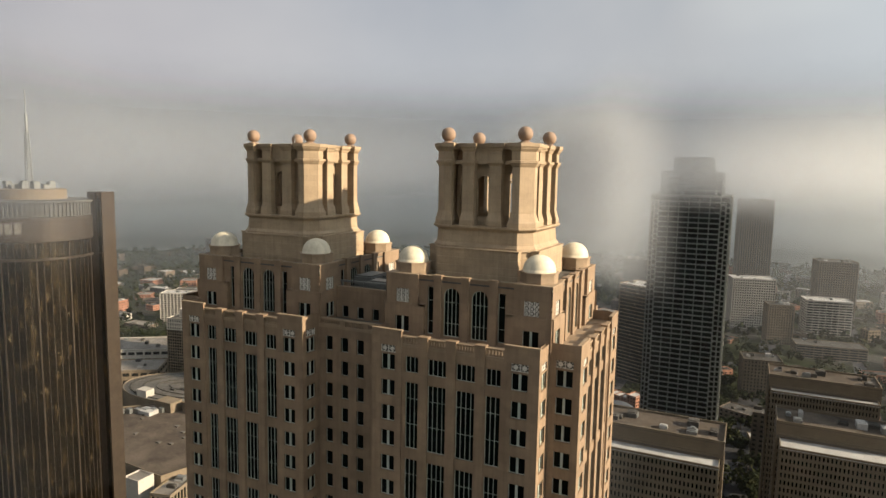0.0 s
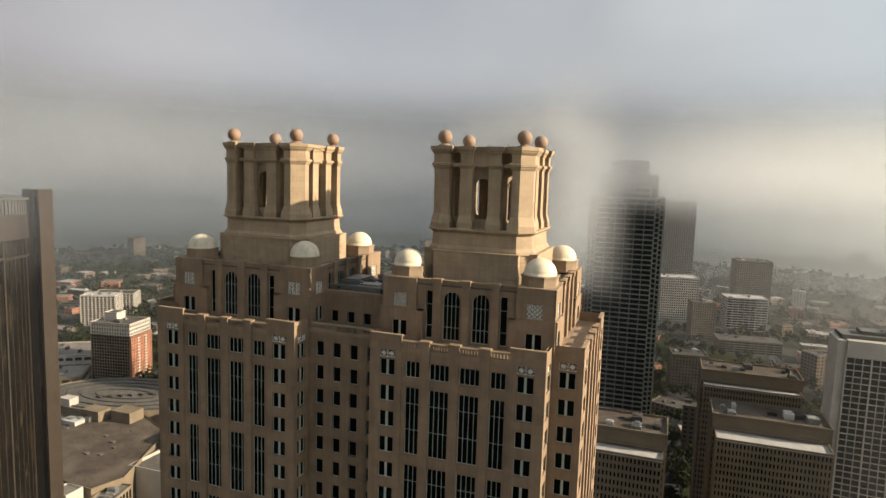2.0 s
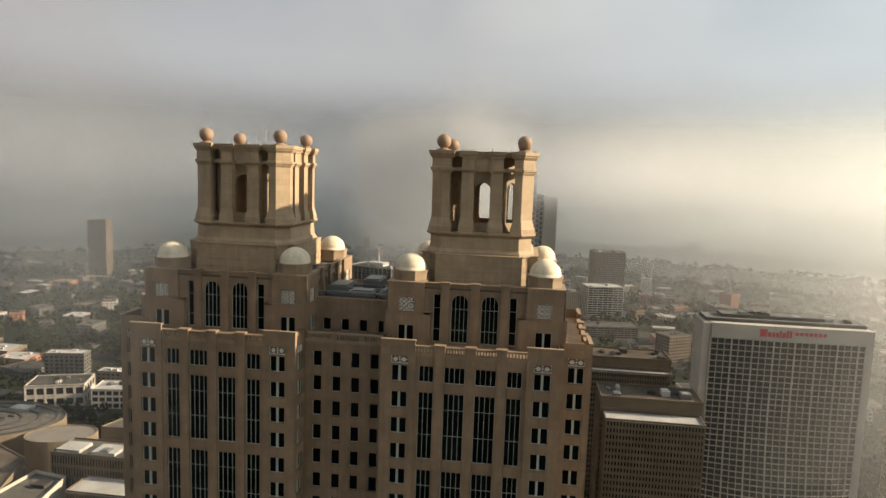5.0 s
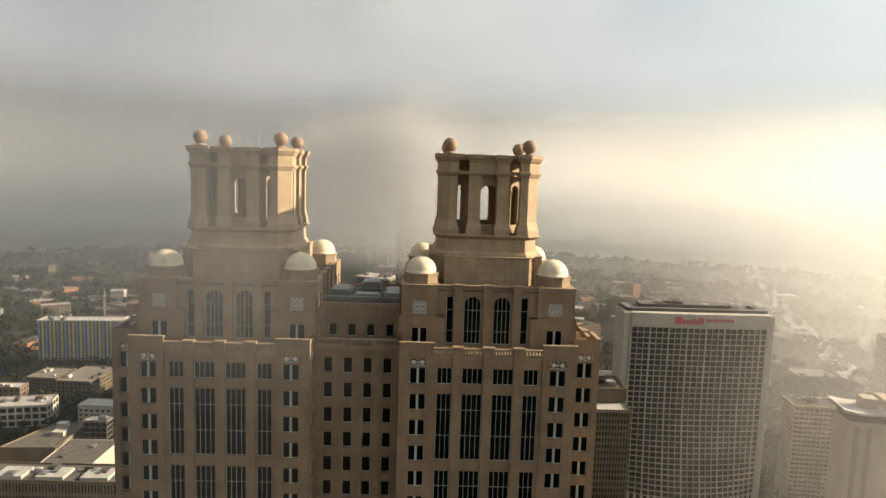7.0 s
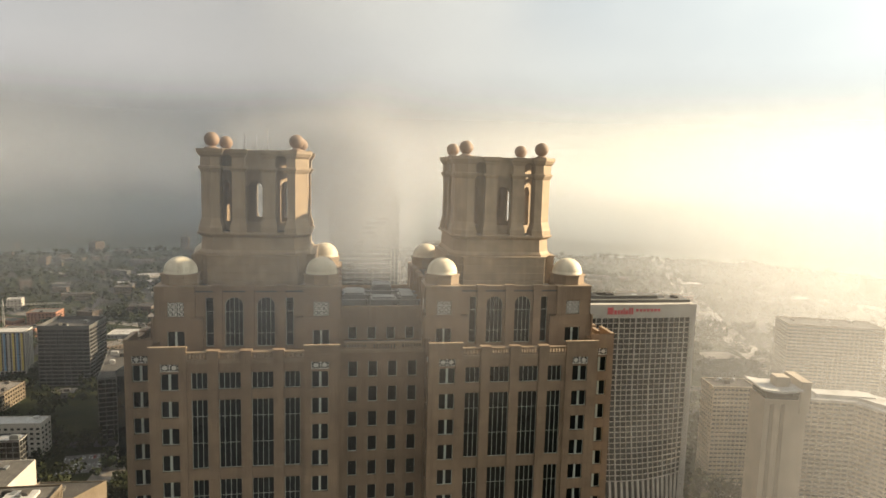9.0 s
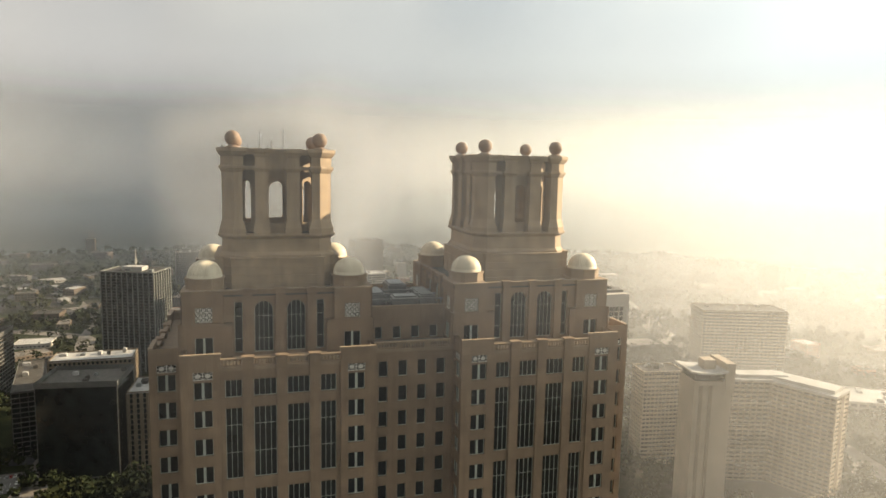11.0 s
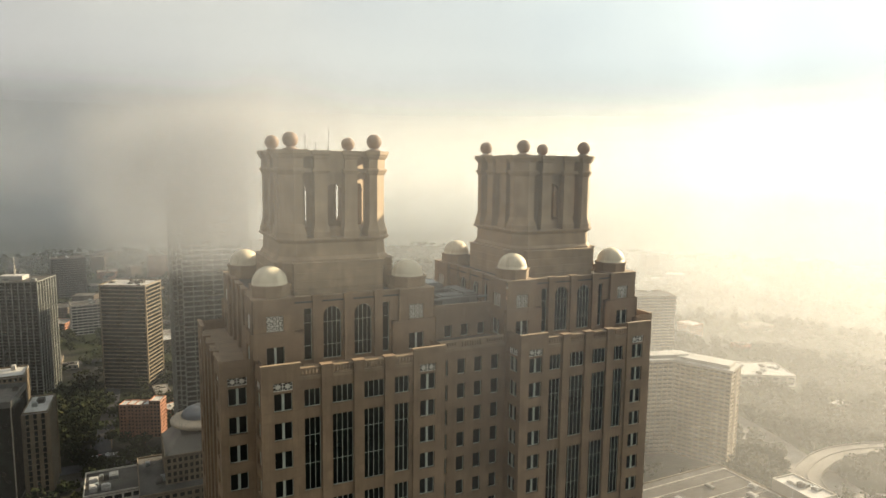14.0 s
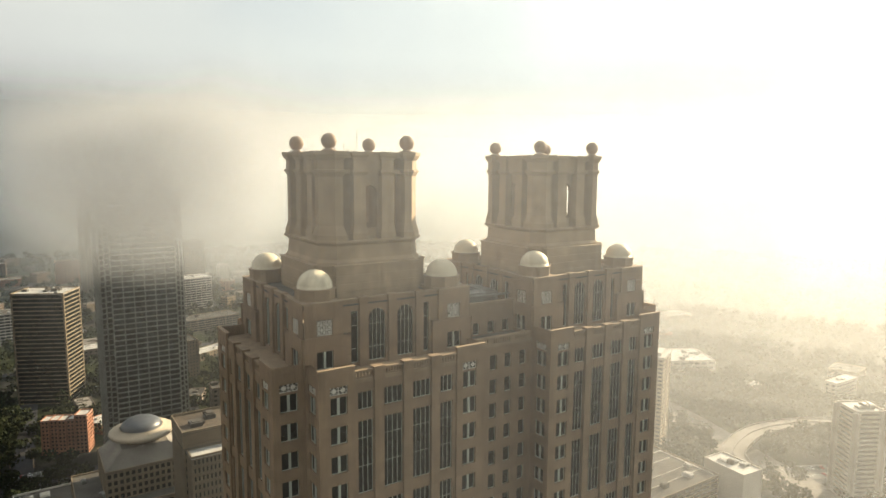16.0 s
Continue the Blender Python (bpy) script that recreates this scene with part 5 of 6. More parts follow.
tower_crane(-455, 812, 62, 62, 12)
building("office_block", "grey glazed office block with a hollow roof", "office building", -345, 722, 50, 44, 60, -2, WALL_GREY, floor=3.8, bay=6, band=1.3, pier=0.4, parapet=3.5)
building("white_block", "white apartment block with ribbed front", "apartment building", -770, 700, 46, 26, 42, 25, WALL_WHITE, floor=3.2, bay=5, band=0.9, pier=1.6, roof=ROOF_WHITE)
building("white_block", "long white office block with ribbed front", "office building", -815, 770, 60, 30, 30, 25, WALL_WHITE, floor=3.2, bay=5, band=0.9, pier=1.6)


def brick_flats():
    t_ = thing("brick_flats", -552, 522, 0, "orange brick apartment tower with cream top storeys and penthouse", "apartment tower", rz=10)
    FOOT.append((-556, 522, 32))
    # brown walls: the shade of the faces away from the sun is in the colour
    add_block(t_, 0, 0, 44, 34, 0, 52, WALL_BROWN, GLASS_BLACK, floor=3.2, bay=3.0, band=0.9, pier=0.7, proud=0.4, parapet=0)
    # orange brick only as a slab on the sunlit side
    add_block(t_, 22.6, 0, 1.6, 33.5, 0, 51.8, WALL_BRICK, GLASS_FAR, floor=3.2, bay=2.8, band=1.6, pier=1.5, proud=0.5, parapet=0)
    for y in (-6.0, 6.0):
        b = Mesh()
        for k in range(15):
            b.box(23.6, 25.0, y - 1.9, y + 1.9, 3.0 + k * 3.2, 4.1 + k * 3.2)
        part("balconies", b.data("balconies", WALL_WHITE), t_, label="column of cream balconies", kind="stuff")
    add_block(t_, 0, 0, 44, 34, 52.3, 64, WALL_WHITE, GLASS_FAR, floor=3.2, bay=3.0, band=1.5, pier=1.4, proud=0.4)
    add_block(t_, -8, 2, 14, 14, 64, 72, WALL_WHITE, WALL_WHITE, floor=8, bay=20, band=1.0, pier=0.5)
    roof_units(t_, 0, 0, 42, 32, 64.3, 5, 3)


brick_flats()
building("pale_tower", "pale blank-sided residential tower", "apartment tower", 366, 213, 20, 20, 66, -30, WALL_WHITE, floor=3.3, bay=20, band=1.8, pier=6.0, roof=ROOF_WHITE)
building("low_block", "low white block with plant room on the roof", "office building", 290, 259, 19, 31, 25, -4, WALL_WHITE, WALL_WHITE, floor=25, bay=19, band=1.0, pier=0.4, roof=ROOF_WHITE, units=4)
deck = building("garage", "parking garage with a white-lined top deck", "garage", 230, 287, 90, 54, 20, 0, WALL_TAN, GLASS_BLACK, floor=3.3, bay=9, band=1.3, pier=0.8, roof=ROOF_GREY, units=5)
for k, (x0, x1, y0, y1) in enumerate(((-40, 44, 20, 20.7), (-40, 40, 9, 9.5), (-34, 42, -6, -5.5), (-34, 42, -15, -14.5), (43, 43.7, -24, 20))):
    m = Mesh()
    m.box(x0, x1, y0, y1, 20.3, 20.9)
    part("kerb", m.data("kerb", WALL_WHITE), deck, label="white painted kerb")
building("stadium_block", "broad low hall with white roof panels", "hall", 526, 482, 66, 48, 11, -28, WALL_WHITE, floor=5.5, bay=8, band=2.5, pier=1.5, roof=ROOF_WHITE, units=9)



def hall(name, label, category, ring, h, wall, roof, units=(), rim=0.9):
    """A flat-roofed hall over a plan polygon (anticlockwise): walls, roof sheet, raised rim and boxes on the roof."""
    cx, cy = sum(p[0] for p in ring) / len(ring), sum(p[1] for p in ring) / len(ring)
    t_ = thing(name, cx, cy, 0, label, category)
    loc = [(x - cx, y - cy) for x, y in ring]
    FOOT.append((cx, cy, max(math.hypot(*p) for p in loc)))
    w = Mesh()
    w.prism(loc, 0, h, top=False)
    part("wall", w.data("wall", wall), t_)
    size = max(math.hypot(*p) for p in loc)
    inner = [(x * (1 - 0.7 / size), y * (1 - 0.7 / size)) for x, y in loc]
    r = Mesh()
    r.prism(inner, h - 0.4, h)
    part("roof", r.data("roof", roof), t_)
    e = Mesh()
    k = len(loc)
    for q in range(k):
        p = (q + 1) % k
        e.prism([loc[q], loc[p], inner[p], inner[q]], h, h + rim)
    part("rim", e.data("rim", wall), t_)
    for x, y, a, b, z, mat in units:
        u = Mesh()
        u.box(x - cx - a / 2, x - cx + a / 2, y - cy - b / 2, y - cy + b / 2, h, h + z)
        u.box(x - cx - a / 2 - 0.15, x - cx + a / 2 + 0.15, y - cy - b / 2 - 0.15, y - cy + b / 2 + 0.15, h + z, h + z + 0.3)
        part("roof_unit", u.data("roof_unit", mat), t_)
    return t_


def oval(cx, cy, a, b, turn, n=40):
    c, s_ = math.cos(radians(turn)), math.sin(radians(turn))
    return [(cx + a * math.cos(t) * c - b * math.sin(t) * s_, cy + a * math.cos(t) * s_ + b * math.sin(t) * c) for t in [2 * math.pi * i / n for i in range(n)]]


hrng = random.Random(41)
vents = [(-392 + hrng.uniform(-40, 40), 335 + hrng.uniform(-26, 26), hrng.uniform(1.5, 3.5), hrng.uniform(1.5, 3), 0.7, ROOF_DARK) for _ in range(9)]
louvres = [(-446 + i * 5.2, 344 + i * 3.4, 4.2, 3.2, 3.6, DUCT) for i in range(6)]
hall("exhibition_hall", "large flat-roofed exhibition hall with tan roof boxes", "hall",
     [(-367, 284), (-330, 281), (-324, 300), (-352, 368), (-412, 397), (-460, 350)], 32, WALL_TAN, ROOF_BROWN,
     [(-420, 368, 17, 12, 8, WALL_TAN), (-397, 376, 18, 14, 8, WALL_TAN), (-428, 354, 14, 9, 3, ROOF_WHITE)] + louvres + vents)
arena = hall("arena", "low oval arena with a dark ribbed roof", "arena", oval(-464, 440, 74, 44, 12), 22, WALL_TAN, ROOF_DARK,
             [(-478 + i * 7, 424 + i * 5, 5, 2.2, 1.2, ROOF_GREY) for i in range(7)] + [(-488, 402, 12, 9, 6, WALL_WHITE), (-440, 470, 16, 10, 2, ROOF_WHITE)])
for q in range(4):
    ringo, ringi = oval(0, 0, 68 - q * 13, 39 - q * 9, 12), oval(0, 0, 66.6 - q * 13, 37.8 - q * 9, 12)
    m = Mesh()
    for a in range(40):
        b = (a + 1) % 40
        m.prism([ringo[a], ringo[b], ringi[b], ringi[a]], 22.0, 22.7)
    part("roof_rib", m.data("roof_rib", ROOF_GREY), arena)
building("tan_block", "low tan block with tall slot windows", "office building", -321, 284, 13, 30, 28, 14, WALL_TAN, GLASS_BLACK, floor=9.3, bay=3.2, band=2.2, pier=1.2, roof=CONCRETE, units=4)
hall("white_box", "small white-walled stair block", "building", [(-348, 268), (-335, 268), (-335, 280), (-348, 280)], 33, WALL_WHITE, CONCRETE)
hall("oval_annex", "small oval annex with a pale flat roof", "hall", oval(-369, 424, 25, 17, 20), 25, WALL_TAN, CONCRETE)
hall("white_walled_hall", "white-walled block with a sunken dark roof", "hall", [(-336, 316), (-303, 316), (-310, 351), (-334, 355)], 30, WALL_WHITE, ROOF_DARK, [(-318, 340, 8, 6, 2, ROOF_GREY)], rim=2.2)
slab = building("slotted_slab", "long brown office slab with slot windows and pale roofs", "office building", -272, 365, 100, 22, 45, 0, WALL_BROWN, GLASS_BLACK, floor=7.5, bay=1.9, band=2.2, pier=1.0, roof=ROOF_DARK, units=10)
add_block(slab, 12, -22, 72, 20, 0, 32, WALL_BROWN, GLASS_BLACK, floor=7.5, bay=1.9, band=2.2, pier=1.0, roof=ROOF_WHITE)
for k, x in enumerate((-40, -16, 8, 34)):
    m = Mesh()
    m.box(x - 8, x + 8, -9, 4, 45.3, 47.2)
    part("penthouse", m.data("penthouse", ROOF_WHITE), slab, label="pale flat-topped penthouse")
hall("white_hall", "white-walled hall with grey membrane roof", "hall", [(-307, 412), (-272, 411), (-272, 460), (-309, 460)], 25, WALL_WHITE, ROOF_DARK, [(-285, 448, 2, 5, 1, DUCT), (-298, 430, 3, 3, 1, ROOF_GREY)], rim=0.5)
hall("low_hall", "low dark-roofed hall with white roof boxes", "hall", [(-351, 444), (-312, 446), (-312, 498), (-338, 488)], 24, WALL_TAN, ROOF_DARK, [(-327, 484, 7, 6, 4, WALL_WHITE), (-322, 470, 9, 6, 3, WALL_WHITE)])
hall("tan_hall", "low tan hall with a grey roof and sunlit end wall", "hall", [(-262, 408), (-228, 408), (-216, 430), (-258, 432)], 21, WALL_TAN, ROOF_GREY, [(-250, 414, 6, 4, 2, DUCT), (-240, 420, 4, 4, 2, ROOF_DARK)])
building("glazed_box", "small glazed stair tower with a white flat roof", "office building", -297, 480, 17, 12, 33, 0, WALL_GREY, floor=4, bay=4, band=0.8, pier=0.4, units=1, roof=ROOF_WHITE)
building("low_hall", "low white U-shaped hall with pale roof", "hall", -402, 553, 50, 26, 18, 12, WALL_WHITE, GLASS_FAR, floor=5, bay=6, band=2, pier=1.2, roof=ROOF_WHITE, units=5)
building("brick_school", "low dark brick block with pale roof", "building", -428, 646, 30, 34, 14, -4, WALL_BROWN, GLASS_FAR, floor=3.5, bay=4, band=1.9, pier=1.8, roof=CONCRETE, units=3)
building("brick_school", "low dark brick block with pale roof and red plant room", "building", -388, 640, 34, 50, 16, -4, WALL_BROWN, GLASS_FAR, floor=3.5, bay=4, band=1.9, pier=1.8, roof=CONCRETE, units=4)
building("low_hall", "low beige hall with pale roof", "hall", -640, 520, 80, 56, 22, 35, WALL_WHITE, floor=7, bay=9, band=4, pier=2.0, roof=CONCRETE, units=6)
building("low_hall", "low beige hall with stepped pale roof", "hall", -575, 458, 60, 40, 22, 35, WALL_TAN, floor=7, bay=9, band=4, pier=2.0, roof=CONCRETE, units=4)
building("low_hall", "low white hall with a long grey roof", "hall", -465, 548, 50, 32, 20, 20, WALL_WHITE, floor=7, bay=9, band=4, pier=2.0, roof=ROOF_GREY, units=5)
building("thin_tower", "pale slender residential tower in haze", "apartment tower", -890, 1220, 36, 28, 112, 10, WALL_TAN, floor=3.4, bay=5, band=1.4, pier=1.2)


building("black_block", "black glass office block with a recessed roof", "office building", -203, 524, 55, 41, 70, -6, WALL_GREY, GLASS_BLACK, floor=70, bay=70, band=1.6, pier=0.3, parapet=3.4, roof=ROOF_DARK, units=5)
building("brown_slab", "brown masonry slab with white strips of roof", "office building", -206, 566, 60, 26, 75, 0, WALL_BROWN, GLASS_BLACK, floor=3.8, bay=3.4, band=1.8, pier=1.5, roof=ROOF_WHITE, units=5)
building("glazed_slab", "long dark green glazed slab", "office building", -262, 600, 22, 92, 52, 13, WALL_GREY, GLASS_BLACK, floor=4.0, bay=6, band=0.9, pier=0.4, units=4)
building("tan_tower", "tan stone tower with upright piers", "office building", -164, 525, 14, 36, 61, -3, WALL_BROWN, GLASS_BLACK, floor=4, bay=4.6, band=0.6, pier=2.6, roof=ROOF_WHITE, units=2)
building("white_shop", "low white building with roof boxes", "office building", -117, 424, 30, 32, 40, 0, WALL_WHITE, floor=4.5, bay=5, band=2.3, pier=1.0, roof=ROOF_GREY, units=7)
building("round_block", "broad dark office block in haze", "office building", 492, 645, 100, 40, 70, -18, WALL_BROWN, GLASS_BLACK, floor=3.8, bay=5, band=1.8, pier=1.0)

# ---- parking lots ----
CAR_PAINT = [material("car_paint_" + n, c, 0.35, 0.05, 1.0, 6.0, 0.0, metal=0.2) for n, c in (("white", (0.6, 0.6, 0.58)), ("grey", (0.16, 0.16, 0.17)), ("black", (0.02, 0.02, 0.02)), ("red", (0.25, 0.03, 0.025)), ("silver", (0.38, 0.38, 0.38)))]
TYRE = material("tyre_rubber", (0.02, 0.02, 0.02), 0.9, 0.1, 1.0, 6.0, 0.0)


def car_meshes(paint):
    b = Mesh()
    side = [(-2.2, 0.35), (2.2, 0.35), (2.25, 0.75), (1.2, 0.98), (-2.1, 1.0), (-2.25, 0.7)]
    cab = [(-1.75, 1.0), (1.0, 0.98), (0.35, 1.45), (-1.3, 1.47)]
    def slab(mesh, prof, half):
        k = len(prof)
        for s_ in (-1, 1):
            mesh.face([(x, s_ * half, z) for x, z in (prof if s_ < 0 else prof[::-1])])
        for q in range(k):
            p, r = prof[q], prof[(q + 1) % k]
            mesh.face([(p[0], -half, p[1]), (p[0], half, p[1]), (r[0], half, r[1]), (r[0], -half, r[1])])
    slab(b, side, 0.88)
    g = Mesh()
    slab(g, cab, 0.76)
    top = Mesh()
    top.box(-1.25, 0.3, -0.74, 0.74, 1.455, 1.5)
    w = Mesh()
    w.v = []
    ring = [(0.33 * math.cos(2 * math.pi * i / 10), 0.33 + 0.33 * math.sin(2 * math.pi * i / 10)) for i in range(10)]
    slab(w, ring, 0.1)
    return b.data("car_body", paint), g.data("car_glass", GLASS_BLACK), top.data("car_roof", paint), w.data("wheel", TYRE)


CARS = []
for paint, word in zip(CAR_PAINT, ("white", "grey", "black", "dark red", "silver")):
    ob = thing("car", 0, 0, 0, "parked " + word + " car with dark windows", "car", "parked cars")
    body, glass, top, wheel = car_meshes(paint)
    part("body", body, ob)
    part("windows", glass, ob)
    part("roof", top, ob)
    for wx in (-1.4, 1.4):
        for wy in (-0.85, 0.85):
            part("wheel", wheel, ob, Matrix.Translation((wx, wy, 0)))
    CARS.append(ob)
used = set()
prng = random.Random(77)


def park(x, y, rz):
    k = prng.randrange(5)
    m = pose(x, y, 0.12, 0, 0, rz)
    if k not in used:
        used.add(k)
        CARS[k].matrix_basis = m
    else:
        copy_thing(CARS[k], m)


def lot(label, x, y, w, d, rz, rows, full):
    """A paved lot with painted bays and cars in some of them."""
    m = Mesh()
    m.box(-w / 2, w / 2, -d / 2, d / 2, 0.0, 0.1)
    for r in rows:
        for i in range(int(w / 2.8)):
            a = -w / 2 + 1.4 + i * 2.8
            m.box(a - 0.07, a + 0.07, r - 2.4, r + 2.4, 0.104, 0.112, 1)
    ob = new("parking_lot", m.data("parking_lot", [ASPHALT_PALE, SIGN_WHITE]))
    ob.matrix_basis = pose(x, y, 0, 0, 0, rz)
    tagged(ob, label, "parking lot", kind="structure")
    FOOT.append((x, y, max(w, d) / 2))
    c, s_ = math.cos(radians(rz)), math.sin(radians(rz))
    for r in rows:
        for i in range(int(w / 2.8) - 1):
            if prng.random() < full:
                a = -w / 2 + 2.8 + i * 2.8
                park(x + a * c - r * s_, y + a * s_ + r * c, rz + 90 + prng.choice((0, 180)))


ASPHALT_PALE = material("worn_pale_asphalt", (0.12, 0.115, 0.105), 0.9, 0.35, 0.08, 1.6, 0.1)
lot("worn asphalt parking lot with painted bays and parked cars", -257, 507, 36, 34, 8, (-12, -3, 10), 0.6)
lot("pale parking lot beside trees with parked cars", 378, 250, 40, 22, -28, (-6, 5), 0.6)
lot("worn asphalt lot with a few parked cars", -128, 560, 26, 14, 0, (3,), 0.5)

# ---- the low city beyond ----
rng = random.Random(11)


def road_clear(x, y, margin):
    for pts, w in ROADS:
        for p in pts[::3]:
            if (p[0] - x) ** 2 + (p[1] - y) ** 2 < (w / 2 + margin) ** 2:
                return False
    return True


def free(x, y, r):
    return all((x - a) ** 2 + (y - b) ** 2 > (r + q) ** 2 for a, b, q in FOOT)


def low_body(m, x, y, w, d, h, rz, rr):
    """A plain low building: walls with window bands, roof inside a parapet, boxes on the roof."""
    c, s_ = math.cos(rz), math.sin(rz)
    def ring(x0, x1, y0, y1):
        return [(x + a * c - b * s_, y + a * s_ + b * c) for a, b in ((x0, y0), (x1, y0), (x1, y1), (x0, y1))]
    m.prism(ring(-w / 2, w / 2, -d / 2, d / 2), 0, h - 0.8, mi=0)
    for x0, x1, y0, y1 in ((-w / 2, w / 2, -d / 2, -d / 2 + 0.6), (-w / 2, w / 2, d / 2 - 0.6, d / 2), (-w / 2, -w / 2 + 0.6, -d / 2 + 0.6, d / 2 - 0.6), (w / 2 - 0.6, w / 2, -d / 2 + 0.6, d / 2 - 0.6)):
        m.prism(ring(x0, x1, y0, y1), h - 0.8, h, mi=0)
    m.prism(ring(-w / 2 + 0.6, w / 2 - 0.6, -d / 2 + 0.6, d / 2 - 0.6), h - 0.8, h - 0.5, mi=1)
    for k in range(int(h // 4)):
        z = 1.6 + k * 4.0
        if z + 1.7 < h - 1:
            n = max(2, int(w / 4.5))
            for i in range(n):
                a = -w / 2 + (i + 0.5) * w / n
                m.prism(ring(a - 1.2, a + 1.2, -d / 2 - 0.06, -d / 2 + 0.1), z, z + 1.7, mi=2)
            n = max(2, int(d / 4.5))
            for i in range(n):
                a = -d / 2 + (i + 0.5) * d / n
                m.prism(ring(w / 2 - 0.1, w / 2 + 0.06, a - 1.2, a + 1.2), z, z + 1.7, mi=2)
                m.prism(ring(-w / 2 - 0.06, -w / 2 + 0.1, a - 1.2, a + 1.2), z, z + 1.7, mi=2)
    for _ in range(rr.randint(1, 4)):
        a, b = rr.uniform(-w / 3, w / 3), rr.uniform(-d / 3, d / 3)
        q = rr.uniform(1.0, 3.0)
        m.prism(ring(a - q, a + q, b - q * 0.8, b + q * 0.8), h - 0.5, h + rr.uniform(0.6, 2.0), mi=1)


WALLS = (CITY_WALL, WALL_WHITE, WALL_TAN, WALL_BRICK, WALL_GREY, CITY_WALL)
WALL_WORDS = {CITY_WALL: "beige", WALL_WHITE: "white", WALL_TAN: "tan concrete", WALL_BRICK: "red brick", WALL_GREY: "grey concrete"}
placed, tries = 0, 0
far_mesh = Mesh()
far_count = 0
while (placed < 260 or far_count < 620) and tries < 30000:
    tries += 1
    near = placed < 260
    dist = rng.uniform(560, 1500) if near else rng.uniform(1350, 3800)
    bear = radians(rng.uniform(-66, 74))
    x, y = -50 + dist * math.sin(bear), dist * math.cos(bear)
    if bear > radians(30) and dist < 1400 and rng.random() < 0.88:
        continue
    w, d = rng.uniform(14, 48), rng.uniform(12, 34)
    h = rng.choice((5, 6, 7, 9, 9, 12, 14, 18))
    if rng.random() < 0.05:
        h = rng.uniform(24, 48)
    r = math.hypot(w, d) / 2
    if not free(x, y, r) or not road_clear(x, y, r * 0.9):
        continue
    FOOT.append((x, y, r + 1))
    rz = radians(rng.choice((0, 0, 8, -20, 30)) + rng.uniform(-4, 4))
    if near:
        m = Mesh()
        wall = rng.choice(WALLS)
        low_body(m, 0, 0, w, d, h, 0, rng)
        roof = rng.choice((ROOF_GREY, ROOF_GREY, ROOF_WHITE, ROOF_DARK, CONCRETE))
        ob = new("low_building", m.data("low_building", [wall, roof, GLASS_FAR]))
        ob.matrix_basis = pose(x, y, 0, 0, 0, math.degrees(rz))
        tagged(ob, "low flat-roofed " + WALL_WORDS[wall] + " building with window rows", "building", "low buildings of the city")
        placed += 1
    else:
        low_body(far_mesh, x, y, w, d, h, rz, rng)
        far_count += 1
tagged(new("far_buildings", far_mesh.data("far_buildings", [CITY_WALL, ROOF_GREY, GLASS_FAR])), "hazy low buildings of the outer city", "buildings", kind="stuff")


# ---- trees ----
def leaf_material():
    m = bpy.data.materials.new("foliage")
    m.use_nodes = True
    nt = m.node_tree
    b = nt.nodes["Principled BSDF"]
    geo = nt.nodes.new("ShaderNodeNewGeometry")
    tc = nt.nodes.new("ShaderNodeTexCoord")
    big = node(nt, "ShaderNodeTexNoise", Scale=0.02, Detail=3.0)
    nt.links.new(tc.outputs["Object"], big.inputs["Vector"])
    col = ramp(nt, geo.outputs["Random Per Island"], [(0.0, (0.010, 0.015, 0.006)), (0.6, (0.017, 0.022, 0.008)), (1.0, (0.028, 0.032, 0.012))])
    tint = ramp(nt, big.outputs["Fac"], [(0.35, (0.8, 0.85, 0.8)), (0.65, (1.15, 1.0, 0.8))])
    nt.links.new(blend(nt, 1.0, col, tint, "MULTIPLY"), b.inputs["Base Color"])
    b.inputs["Roughness"].default_value, b.inputs["Specular IOR Level"].default_value = 0.9, 0.1
    return m


LEAF = leaf_material()
BARK = material("bark", (0.10, 0.075, 0.055), 0.9, 0.3, 0.8, 6.0, 0.3)
nrng = np.random.RandomState(5)


def leaf_clumps(cx, cy, h, r, n, size):
    """Corners of n tilted leaf clumps spread through an uneven crown."""
    d = nrng.normal(size=(n, 3))
    d /= np.linalg.norm(d, axis=1)[:, None]
    lobes = nrng.normal(size=(4, 3))
    lobes /= np.linalg.norm(lobes, axis=1)[:, None]
    bulge = 0.75 + 0.35 * np.max(d @ lobes.T, axis=1)
    rad = r * bulge * nrng.uniform(0.55, 1.0, n)
    c = d * rad[:, None] * (1.0, 1.0, 0.8) + (cx, cy, h - r * 0.75)
    c[:, 2] = np.maximum(c[:, 2], h * 0.22)
    a = nrng.normal(size=(n, 3)) * 0.6 + np.cross(d, (0.3, 0.5, 0.8))
    a /= np.linalg.norm(a, axis=1)[:, None]
    b = np.cross(a, d + nrng.normal(size=(n, 3)) * 0.5)
    b /= np.linalg.norm(b, axis=1)[:, None] + 1e-6
    sz = size * nrng.uniform(0.6, 1.3, n)[:, None]
    return np.stack([c - a * sz, c - b * sz * 0.8, c + a * sz, c + b * sz * 0.8], axis=1)


def mesh_of_quads(name, corners, mat):
    v = corners.reshape(-1, 3)
    me = bpy.data.meshes.new(name)
    me.from_pydata(v.tolist(), [], np.arange(len(v)).reshape(-1, 4).tolist())
    me.materials.append(mat)
    me.update()
    return me


